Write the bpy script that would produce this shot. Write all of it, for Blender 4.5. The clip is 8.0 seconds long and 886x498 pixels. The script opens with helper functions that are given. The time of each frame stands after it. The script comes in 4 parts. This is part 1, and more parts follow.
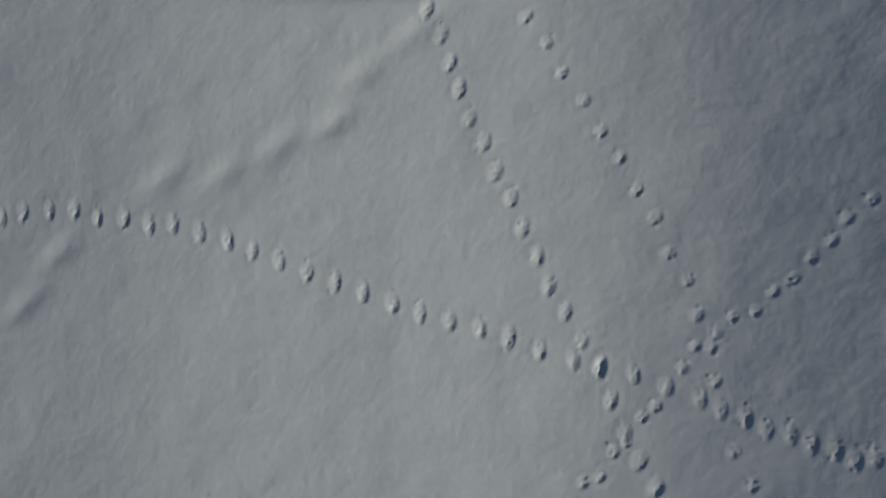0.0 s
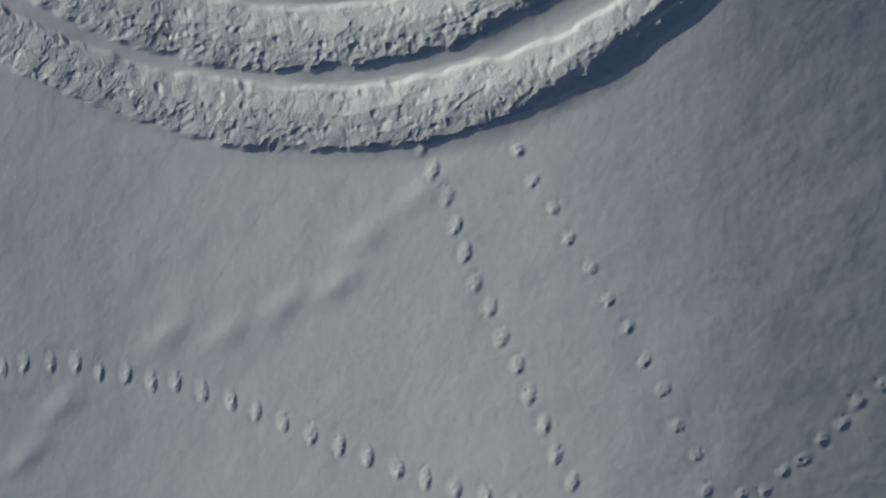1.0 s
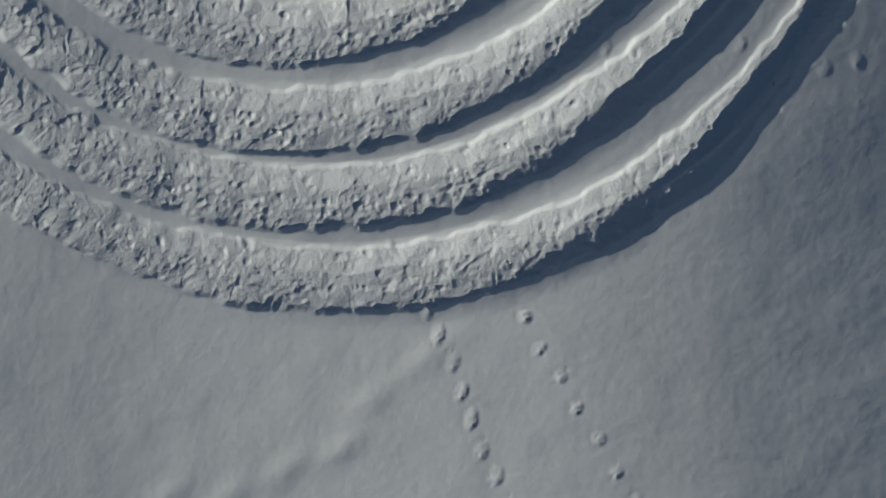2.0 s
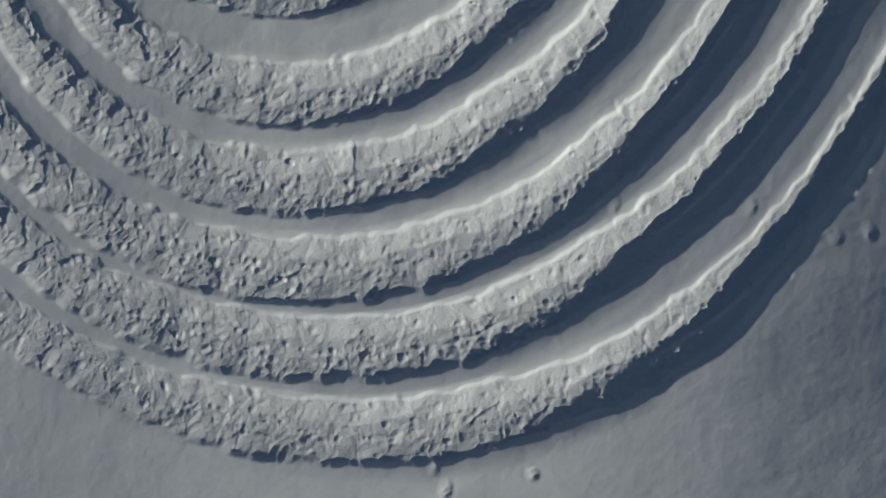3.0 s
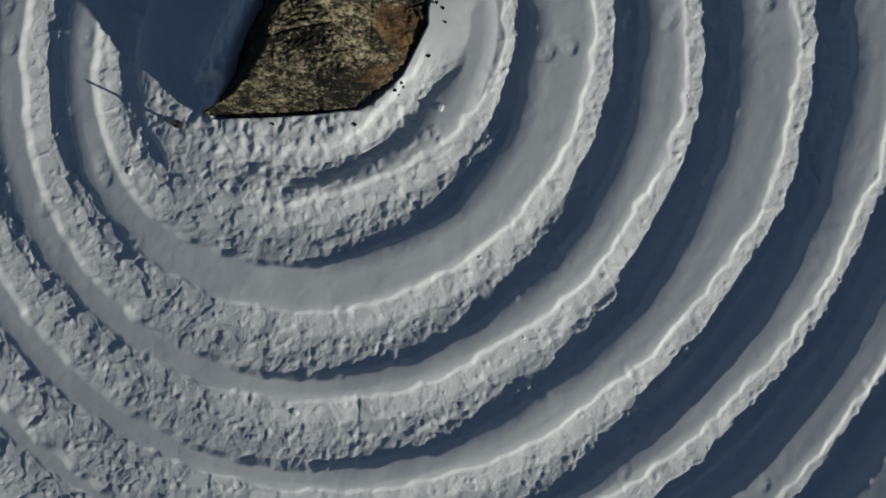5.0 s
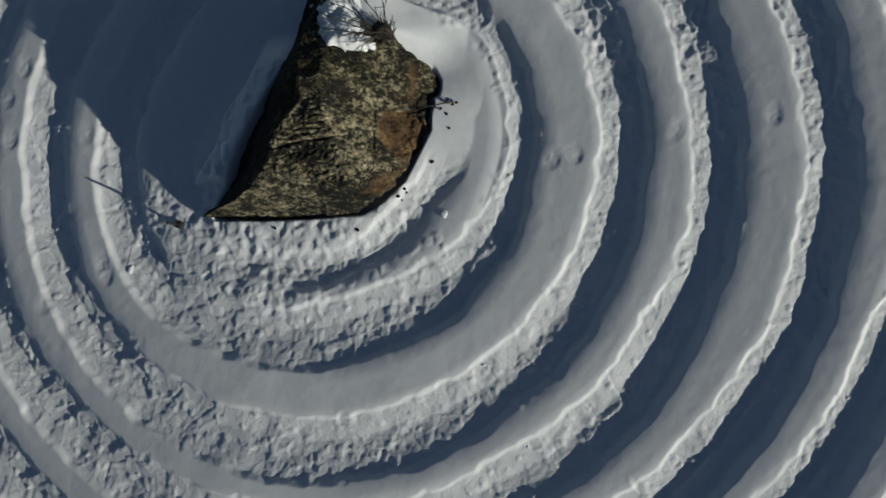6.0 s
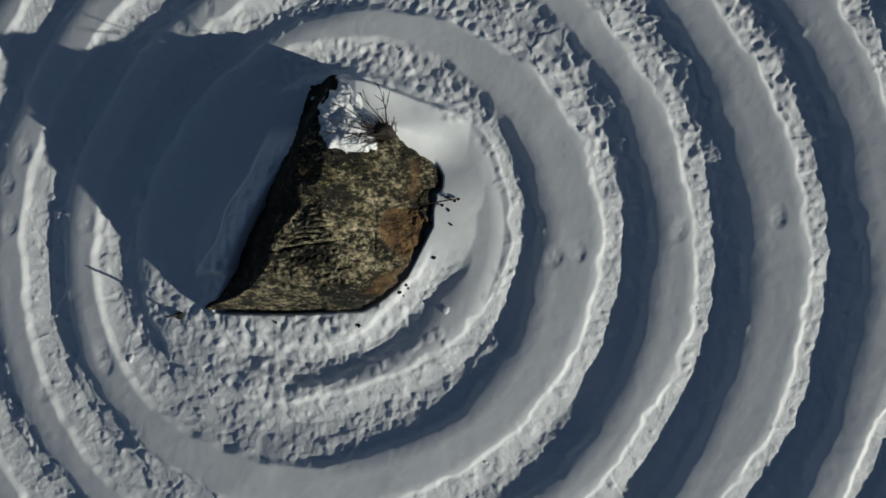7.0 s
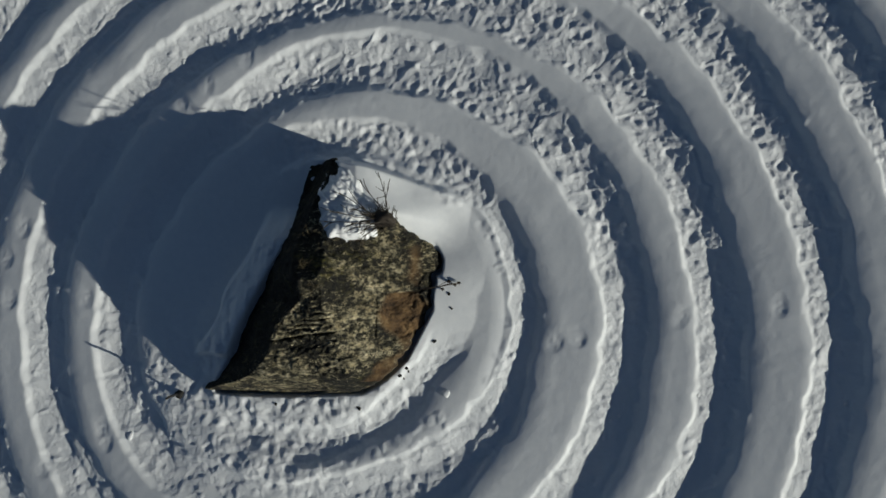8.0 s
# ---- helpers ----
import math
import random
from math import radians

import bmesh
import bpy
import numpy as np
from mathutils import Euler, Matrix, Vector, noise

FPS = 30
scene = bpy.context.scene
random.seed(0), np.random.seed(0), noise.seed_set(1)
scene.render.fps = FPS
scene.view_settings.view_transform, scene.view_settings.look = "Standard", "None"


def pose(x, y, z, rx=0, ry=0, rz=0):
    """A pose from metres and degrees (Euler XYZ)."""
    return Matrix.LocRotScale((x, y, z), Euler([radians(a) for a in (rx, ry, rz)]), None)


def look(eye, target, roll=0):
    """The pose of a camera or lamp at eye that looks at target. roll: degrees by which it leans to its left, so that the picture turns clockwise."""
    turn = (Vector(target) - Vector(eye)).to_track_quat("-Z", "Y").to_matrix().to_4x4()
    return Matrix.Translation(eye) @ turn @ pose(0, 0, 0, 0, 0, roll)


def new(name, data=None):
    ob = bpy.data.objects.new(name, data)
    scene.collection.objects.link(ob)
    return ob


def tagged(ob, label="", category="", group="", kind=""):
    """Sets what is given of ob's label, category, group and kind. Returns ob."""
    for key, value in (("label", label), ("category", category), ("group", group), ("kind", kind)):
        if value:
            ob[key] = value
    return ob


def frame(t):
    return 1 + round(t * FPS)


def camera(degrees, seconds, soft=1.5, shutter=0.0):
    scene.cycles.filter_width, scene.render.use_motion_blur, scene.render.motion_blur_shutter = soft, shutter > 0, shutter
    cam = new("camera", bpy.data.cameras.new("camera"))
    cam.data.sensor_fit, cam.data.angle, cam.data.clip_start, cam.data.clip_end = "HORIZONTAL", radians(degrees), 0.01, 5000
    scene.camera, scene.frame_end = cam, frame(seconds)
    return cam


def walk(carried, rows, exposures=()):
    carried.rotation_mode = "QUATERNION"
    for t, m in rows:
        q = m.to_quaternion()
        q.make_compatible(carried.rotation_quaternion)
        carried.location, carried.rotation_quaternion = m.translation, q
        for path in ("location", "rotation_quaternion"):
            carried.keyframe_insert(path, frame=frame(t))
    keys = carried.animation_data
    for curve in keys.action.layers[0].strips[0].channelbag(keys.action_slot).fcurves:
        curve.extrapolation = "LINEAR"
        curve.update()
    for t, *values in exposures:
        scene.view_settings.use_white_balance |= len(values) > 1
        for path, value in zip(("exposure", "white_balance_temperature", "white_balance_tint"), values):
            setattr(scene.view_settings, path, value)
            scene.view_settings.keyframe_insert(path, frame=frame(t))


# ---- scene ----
# ------------------------------------------------------------------ camera
LENS = 73.7
TILT_X, TILT_Y, TURN_Z = 0.622, 6.678, 0.072
PATH = [
    (0.0, 0.000, 0.000, 12.291), (0.5, -0.075, 1.681, 12.255), (1.0, -0.130, 3.451, 12.212), (1.5, -0.192, 5.197, 12.145),
    (3.0, -0.433, 10.073, 12.045), (3.5, -0.474, 11.531, 12.016), (4.0, -0.510, 12.891, 11.990), (4.5, -0.546, 14.157, 11.954),
    (6.0, -0.674, 17.510, 11.836), (6.5, -0.695, 18.509, 11.814), (7.0, -0.718, 19.447, 11.798), (7.5, -0.727, 20.330, 11.780),
    (8.0, -0.730, 21.114, 11.785),
]
EXPOSURES = [(0.0, -0.31), (1.5, -0.28), (3.0, -0.32), (4.5, -0.46), (6.0, -0.49), (6.5, -0.46), (7.5, -0.36), (8.0, -0.36)]
cam = camera(LENS, 8.0, soft=1.6)
walk(cam, [(t, pose(x, y, z, TILT_X, TILT_Y, TURN_Z)) for t, x, y, z in PATH], EXPOSURES)

# ------------------------------------------------------------------ sky and sun
SUN_EL = radians(12.4)
SUN_FLAT = Vector((0.905, -0.425)).normalized()
SUN_WAY = Vector((SUN_FLAT.x * math.cos(SUN_EL), SUN_FLAT.y * math.cos(SUN_EL), math.sin(SUN_EL)))
world = bpy.data.worlds.new("winter_sky")
scene.world = world
world.use_nodes = True
wn = world.node_tree.nodes
sky = wn.new("ShaderNodeTexSky")
sky.sky_type = "NISHITA"
sky.sun_disc = False
sky.sun_elevation = SUN_EL
sky.sun_rotation = math.atan2(SUN_FLAT.x, SUN_FLAT.y)
sky.altitude = 1500.0
sky.ozone_density = 1.7
sky.air_density = 0.92
sky.dust_density = 0.5
wn["Background"].inputs["Strength"].default_value = 0.05
world.node_tree.links.new(sky.outputs["Color"], wn["Background"].inputs["Color"])
sun_data = bpy.data.lights.new("sun", "SUN")
sun_data.energy = 5.0
sun_data.angle = radians(0.5)
sun_data.color = (0.935, 0.93, 0.815)
sun = new("sun", sun_data)
sun.matrix_world = look(SUN_WAY * 60, (0, 0, 0))


# ------------------------------------------------------------------ materials
def material(name, rough=0.6):
    m = bpy.data.materials.new(name)
    m.use_nodes = True
    b = m.node_tree.nodes["Principled BSDF"]
    b.inputs["Roughness"].default_value = rough
    return m, m.node_tree.nodes, m.node_tree.links, b


def noise_node(nodes, links, scale, detail=4.0, rough=0.55, coord=None):
    n = nodes.new("ShaderNodeTexNoise")
    n.inputs["Scale"].default_value = scale
    n.inputs["Detail"].default_value = detail
    n.inputs["Roughness"].default_value = rough
    if coord is not None:
        links.new(coord, n.inputs["Vector"])
    return n


def ramp_node(nodes, links, src, stops):
    r = nodes.new("ShaderNodeValToRGB")
    e = r.color_ramp.elements
    while len(e) < len(stops):
        e.new(0.5)
    for el, (p, c) in zip(e, stops):
        el.position, el.color = p, (*c, 1)
    links.new(src, r.inputs["Fac"])
    return r


def mix_node(nodes, links, fac, a, b, kind="MIX"):
    m = nodes.new("ShaderNodeMix")
    m.data_type, m.blend_type = "RGBA", kind
    for sock, val in ((m.inputs[0], fac), (m.inputs[6], a), (m.inputs[7], b)):
        if isinstance(val, (int, float)):
            sock.default_value = val
        elif isinstance(val, tuple):
            sock.default_value = (*val, 1)
        else:
            links.new(val, sock)
    return m.outputs[2]


def bump_node(nodes, links, height, strength, distance, normal=None):
    b = nodes.new("ShaderNodeBump")
    b.inputs["Strength"].default_value = strength
    b.inputs["Distance"].default_value = distance
    links.new(height, b.inputs["Height"])
    if normal is not None:
        links.new(normal, b.inputs["Normal"])
    return b.outputs["Normal"]


def snow_material(name, tint, grain):
    m, n, l, b = material(name, 0.55)
    co = n.new("ShaderNodeTexCoord").outputs["Object"]
    broad = noise_node(n, l, 0.35, 3, 0.5, co)
    fine = noise_node(n, l, 7.0, 4, 0.6, co)
    c1 = ramp_node(n, l, broad.outputs["Fac"], [(0.3, tuple(v * 0.965 for v in tint)), (0.7, tint)])
    c2 = ramp_node(n, l, fine.outputs["Fac"], [(0.3, (0.95, 0.955, 0.965)), (0.65, (1, 1, 1))])
    l.new(mix_node(n, l, 1.0, c1.outputs["Color"], c2.outputs["Color"], "MULTIPLY"), b.inputs["Base Color"])
    g1 = noise_node(n, l, 11.0, 3, 0.6, co)
    g2 = noise_node(n, l, 55.0, 3, 0.65, co)
    nrm = bump_node(n, l, g1.outputs["Fac"], 1.0, 0.0024 * grain)
    nrm = bump_node(n, l, g2.outputs["Fac"], 1.0, 0.0011 * grain, nrm)
    trod = n.new("ShaderNodeAttribute")
    trod.attribute_name = "trod"
    g3 = noise_node(n, l, 16.0, 5, 0.7, co)
    broken = n.new("ShaderNodeMath")
    broken.operation = "MULTIPLY"
    l.new(g3.outputs["Fac"], broken.inputs[0])
    l.new(trod.outputs["Fac"], broken.inputs[1])
    nrm = bump_node(n, l, broken.outputs[0], 1.0, 0.016, nrm)
    l.new(nrm, b.inputs["Normal"])
    b.inputs["Specular IOR Level"].default_value = 0.25
    b.inputs["Subsurface Weight"].default_value = 0.6
    b.inputs["Subsurface Radius"].default_value = (1.0, 1.0, 1.0)
    b.inputs["Subsurface Scale"].default_value = 0.03
    return m


SNOW = snow_material("snow", (0.81, 0.82, 0.835), 1.0)
CAP_SNOW = snow_material("settled_snow", (0.82, 0.825, 0.835), 1.3)


def rock_material():
    m, n, l, b = material("lichened_rock", 0.85)
    co = n.new("ShaderNodeTexCoord").outputs["Object"]

    def stretched(turn, scale):
        mp = n.new("ShaderNodeMapping")
        mp.inputs["Rotation"].default_value = (0, 0, turn)
        mp.inputs["Scale"].default_value = scale
        l.new(co, mp.inputs["Vector"])
        return mp.outputs["Vector"]

    def attribute(name):
        at = n.new("ShaderNodeAttribute")
        at.attribute_name = name
        return at.outputs["Fac"]

    def madd(a, k, c):
        r = n.new("ShaderNodeMath")
        r.operation = "MULTIPLY_ADD"
        l.new(a, r.inputs[0])
        r.inputs[1].default_value = k
        l.new(c, r.inputs[2])
        return r.outputs[0]

    beds = stretched(-0.22, (0.8, 1.5, 1.0))
    streak = noise_node(n, l, 2.4, 9, 0.72, beds)
    base = ramp_node(n, l, streak.outputs["Fac"], [(0.36, (0.0055, 0.005, 0.003)), (0.48, (0.017, 0.0155, 0.008)),
                                                    (0.58, (0.046, 0.041, 0.020)), (0.70, (0.105, 0.088, 0.048))])
    # yellow-green moss in soft cushions
    moss = noise_node(n, l, 2.2, 6, 0.65, co)
    mossf = ramp_node(n, l, madd(attribute("moss"), 0.26, moss.outputs["Fac"]), [(0.56, (0, 0, 0)), (0.74, (0.75, 0.75, 0.75))])
    mosshue = noise_node(n, l, 9.0, 5, 0.7, co)
    mossc = ramp_node(n, l, mosshue.outputs["Fac"], [(0.35, (0.026, 0.028, 0.006)), (0.65, (0.15, 0.132, 0.022))])
    col = mix_node(n, l, mossf.outputs["Color"], base.outputs["Color"], mossc.outputs["Color"])
    # pale crust: torn flakes drawn out along the beds
    grit = noise_node(n, l, 6.5, 5, 0.62, stretched(-0.22, (0.75, 1.5, 1.0)))
    grit.inputs["Distortion"].default_value = 1.3
    broad = noise_node(n, l, 1.3, 4, 0.6, beds)
    lift = madd(attribute("crust_and_shade"), 0.15, madd(broad.outputs["Fac"], 0.60, grit.outputs["Fac"]))
    palef = ramp_node(n, l, lift, [(0.855, (0, 0, 0)), (0.872, (0.80, 0.80, 0.80)), (0.95, (0.97, 0.97, 0.97))])
    scale = noise_node(n, l, 11.0, 4, 0.60, stretched(0.9, (0.7, 1.6, 1.0)))
    scale.inputs["Distortion"].default_value = 1.8
    small = madd(attribute("crust_and_shade"), 0.07, madd(broad.outputs["Fac"], 0.35, scale.outputs["Fac"]))
    smallf = ramp_node(n, l, small, [(0.725, (0, 0, 0)), (0.742, (0.8, 0.8, 0.8)), (0.80, (0.93, 0.93, 0.93))])
    hue = noise_node(n, l, 3.0, 6, 0.7, co)
    crust = ramp_node(n, l, hue.outputs["Fac"], [(0.34, (0.15, 0.116, 0.060)), (0.50, (0.36, 0.315, 0.205)), (0.66, (0.68, 0.610, 0.455))])
    col = mix_node(n, l, palef.outputs["Color"], col, crust.outputs["Color"])
    col = mix_node(n, l, smallf.outputs["Color"], col, crust.outputs["Color"])
    # curled edges of old lichen rings
    curl = noise_node(n, l, 6.0, 6, 0.62, stretched(0.4, (1.0, 1.2, 1.0)))
    curl.inputs["Distortion"].default_value = 0.8
    ring = ramp_node(n, l, curl.outputs["Fac"], [(0.460, (0, 0, 0)), (0.474, (0.92, 0.92, 0.92)), (0.506, (0.92, 0.92, 0.92)), (0.52, (0, 0, 0))])
    there = ramp_node(n, l, madd(attribute("crust_and_shade"), 0.22, broad.outputs["Fac"]), [(0.40, (0, 0, 0)), (0.58, (1, 1, 1))])
    col = mix_node(n, l, mix_node(n, l, 1.0, ring.outputs["Color"], there.outputs["Color"], "MULTIPLY"), col, (0.44, 0.385, 0.255))
    # dark hollows between them: their shade is multiplied into the colour
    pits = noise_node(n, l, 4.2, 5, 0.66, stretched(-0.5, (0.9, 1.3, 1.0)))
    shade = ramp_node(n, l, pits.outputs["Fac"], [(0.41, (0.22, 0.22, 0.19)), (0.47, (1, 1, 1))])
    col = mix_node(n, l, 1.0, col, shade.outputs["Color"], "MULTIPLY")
    # fine dirt in the pores
    fleck = noise_node(n, l, 9.0, 5, 0.64, stretched(-0.22, (0.8, 1.3, 1.0)))
    soot = ramp_node(n, l, fleck.outputs["Fac"], [(0.42, (0.10, 0.10, 0.08)), (0.48, (0.62, 0.62, 0.58)), (0.53, (1.05, 1.03, 0.98)), (0.64, (1.7, 1.62, 1.45))])
    col = mix_node(n, l, 1.0, col, soot.outputs["Color"], "MULTIPLY")
    rn = noise_node(n, l, 3.6, 7, 0.72, co)
    rcol = ramp_node(n, l, rn.outputs["Fac"], [(0.34, (0.035, 0.019, 0.009)), (0.46, (0.14, 0.078, 0.032)), (0.58, (0.29, 0.172, 0.072)), (0.70, (0.46, 0.31, 0.16))])
    col = mix_node(n, l, attribute("rust"), col, rcol.outputs["Color"])
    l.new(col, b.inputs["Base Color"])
    g = noise_node(n, l, 22.0, 8, 0.7, co)
    nrm = bump_node(n, l, streak.outputs["Fac"], 1.0, 0.09)
    nrm = bump_node(n, l, grit.outputs["Fac"], 1.0, 0.10, nrm)
    nrm = bump_node(n, l, scale.outputs["Fac"], 1.0, 0.06, nrm)
    nrm = bump_node(n, l, pits.outputs["Fac"], 1.0, 0.12, nrm)
    nrm = bump_node(n, l, g.outputs["Fac"], 1.0, 0.05, nrm)
    l.new(nrm, b.inputs["Normal"])
    return m


ROCK = rock_material()


def plain(name, colour, rough, scale, spread=0.35):
    m, n, l, b = material(name, rough)
    co = n.new("ShaderNodeTexCoord").outputs["Object"]
    t = noise_node(n, l, scale, 5, 0.65, co)
    r = ramp_node(n, l, t.outputs["Fac"], [(0.3, tuple(v * (1 - spread) for v in colour)), (0.7, tuple(v * (1 + spread) for v in colour))])
    l.new(r.outputs["Color"], b.inputs["Base Color"])
    l.new(bump_node(n, l, t.outputs["Fac"], 0.6, 0.01), b.inputs["Normal"])
    return m


TWIG = plain("twig_bark", (0.040, 0.030, 0.021), 0.8, 30)
DRY = plain("dry_grass", (0.16, 0.12, 0.06), 0.85, 30)
SEED = plain("seed_heads", (0.030, 0.022, 0.016), 0.85, 40)
STAKE = plain("weathered_stake", (0.014, 0.013, 0.013), 0.8, 25)
BARK = plain("bark_bits", (0.012, 0.011, 0.010), 0.85, 40)


# ------------------------------------------------------------------ shape helpers
def lattice(ix, iy, salt):
    """Repeatable random numbers in 0..1 for whole-number places."""
    h = (ix.astype(np.int64) * 374761393 + iy.astype(np.int64) * 668265263 + salt * 974711) & 0xFFFFFFFF
    h = ((h ^ (h >> 13)) * 1274126177) & 0xFFFFFFFF
    h = ((h ^ (h >> 16)) * 2246822519) & 0xFFFFFFFF
    return ((h ^ (h >> 15)) & 0xFFFFFF) / float(0xFFFFFF)


def soft_noise(x, y, size, salt=0):
    """Smooth value noise, -1..1, with hills of about that size in metres."""
    u, v = x / size, y / size
    iu, iv = np.floor(u), np.floor(v)
    fu, fv = u - iu, v - iv
    fu, fv = fu * fu * fu * (fu * (fu * 6 - 15) + 10), fv * fv * fv * (fv * (fv * 6 - 15) + 10)
    a, b = lattice(iu, iv, salt), lattice(iu + 1, iv, salt)
    c, d = lattice(iu, iv + 1, salt), lattice(iu + 1, iv + 1, salt)
    return 2 * ((a * (1 - fu) + b * fu) * (1 - fv) + (c * (1 - fu) + d * fu) * fv) - 1


def ease(v, a, b):
    s = np.clip((v - a) / (b - a), 0, 1)
    return s * s * (3 - 2 * s)


def glide(xs, ys, at):
    """A smooth curve through the knots ys at even steps xs."""
    step = xs[1] - xs[0]
    i = np.clip(((at - xs[0]) / step).astype(int), 0, len(xs) - 2)
    t = np.clip((at - xs[i]) / step, 0, 1)
    p0, p1, p2, p3 = ys[np.maximum(i - 1, 0)], ys[i], ys[i + 1], ys[np.minimum(i + 2, len(ys) - 1)]
    return 0.5 * (2 * p1 + (p2 - p0) * t + (2 * p0 - 5 * p1 + 4 * p2 - p3) * t * t + (3 * p1 - p0 - 3 * p2 + p3) * t ** 3)


def crumbs(x, y, size, salt):
    """Crumbled blocks of about that size: each one at its own height, with a rounded top and a crisp joint."""
    u, v = x / size, y / size
    iu, iv = np.floor(u), np.floor(v)
    near, next_near, level = np.full(x.shape, 9.0), np.full(x.shape, 9.0), np.zeros(x.shape)
    for ox in (-1, 0, 1):
        for oy in (-1, 0, 1):
            cu, cv = iu + ox, iv + oy
            d = np.hypot(cu + lattice(cu, cv, salt) - u, cv + lattice(cu, cv, salt + 1) - v)
            own = 2 * lattice(cu, cv, salt + 2) - 1
            first = d < near
            next_near = np.where(first, near, np.minimum(next_near, d))
            level = np.where(first, own, level)
            near = np.where(first, d, near)
    return level * ease(next_near - near, 0.0, 0.45) - 0.35 * near * near


def cells(u, v, salt, jitter=0.85):
    """Uneven cells of unit size: nearness to the cell's middle, to its joint, the offset along u, and two numbers of its own."""
    iu, iv = np.floor(u), np.floor(v)
    near, next_near = np.full(u.shape, 9.0), np.full(u.shape, 9.0)
    level, lean, off = np.zeros(u.shape), np.zeros(u.shape), np.zeros(u.shape)
    for ox in (-1, 0, 1):
        for oy in (-1, 0, 1):
            cu, cv = iu + ox, iv + oy
            du = u - cu - 0.5 - jitter * (lattice(cu, cv, salt) - 0.5)
            dv = v - cv - 0.5 - jitter * (lattice(cu, cv, salt + 1) - 0.5)
            d = np.hypot(du, dv)
            first = d < near
            next_near = np.where(first, near, np.minimum(next_near, d))
            level = np.where(first, 2 * lattice(cu, cv, salt + 2) - 1, level)
            lean = np.where(first, 2 * lattice(cu, cv, salt + 3) - 1, lean)
            off = np.where(first, du, off)
            near = np.where(first, d, near)
    return near, next_near - near, off, level, lean


def mesh_of(name, verts, quads, mat, smooth=True):
    me = bpy.data.meshes.new(name)
    verts = np.asarray(verts, np.float32)
    quads = np.asarray(quads, np.int32)
    me.vertices.add(len(verts))
    me.vertices.foreach_set("co", verts.ravel())
    me.loops.add(quads.size)
    me.loops.foreach_set("vertex_index", quads.ravel())
    me.polygons.add(len(quads))
    me.polygons.foreach_set("loop_start", np.arange(0, quads.size, quads.shape[1], dtype=np.int32))
    me.polygons.foreach_set("use_smooth", np.full(len(quads), smooth))
    me.materials.append(mat)
    me.update(calc_edges=True)
    me.validate()
    return me


def part(name, bm, mat, parent=None, label="", smooth=True):
    me = bpy.data.meshes.new(name)
    bm.normal_update()
    bm.to_mesh(me)
    bm.free()
    for p in me.polygons:
        p.use_smooth = smooth
    me.materials.append(mat)
    ob = new(name, me)
    if parent is not None:
        ob.parent = parent
    if label:
        tagged(ob, label)
    return ob


# ------------------------------------------------------------------ the spiral path trodden in the snow
CX, CY = -4.1, 20.1
# radius of the path every 20 degrees, winding by winding
INNER_WINDINGS = [
    [2.30, 2.20, 2.15, 2.30, 2.55, 2.90, 3.20, 3.40, 3.45, 3.40, 3.35, 3.35, 3.40, 3.42, 3.42, 3.45, 3.50, 3.55],
    [3.59, 3.62, 3.71, 3.81, 3.96, 4.29, 4.74, 5.14, 5.16, 4.97, 4.74, 4.58, 4.61, 4.82, 5.01, 5.15, 5.31, 5.46],
    [5.57, 5.66, 5.83, 6.07, 6.35, 6.67, 6.91, 7.02, 6.92, 6.70, 6.48, 6.31, 6.27, 6.36, 6.54, 6.75, 6.98, 7.09],
]
OUTER_WINDINGS = [
    [7.29, 7.50, 7.67, 7.91, 8.27, 8.55, 8.73, 8.79, 8.74, 8.57, 8.35, 8.18, 8.13, 8.18, 8.30, 8.48, 8.71, 8.99],
    [9.32, 9.55, 9.57, 9.85, 10.22, 10.40, 10.52, 10.56, 10.45, 10.20, 9.98, 9.85, 9.83, 9.87, 9.98, 10.18, 10.44, 10.82],
    [11.10, 11.22, 11.25, 11.54, 11.93, 12.00, 12.13, 12.25, 12.28, 12.15, 11.95, 11.80, 11.78, 11.82, 11.92, 12.05, 12.15, 12.25],
    [12.38, 12.63, 13.02, 13.50, 13.72, 13.70, 13.83, 13.99, 14.12, 14.15, 14.10, 14.05, 14.05, 14.10, 14.20, 14.30, 14.40, 14.50],
]
WINDINGS = INNER_WINDINGS + OUTER_WINDINGS
CENTRE = np.array([v for w in WINDINGS for v in w] + [14.6])
KNOTS = np.arange(len(CENTRE)) * 20.0
WIDTH = np.array([0.98, 1.02, 1.17, 1.32, 1.43, 1.43, 1.28, 1.15, 1.06, 1.06, 1.08, 1.08, 1.08, 1.15, 1.20, 1.20, 1.12, 1.02, 0.98])
WKNOTS = np.arange(19) * 20.0
GROW_KNOTS = np.array([180.0, 400.0, 540.0, 1600.0, 1980.0, 2340.0])
GROW = np.array([0.02, 0.07, 0.09, 0.09, 0.06, 0.04])
LAST = 6 * 360 + 230.0


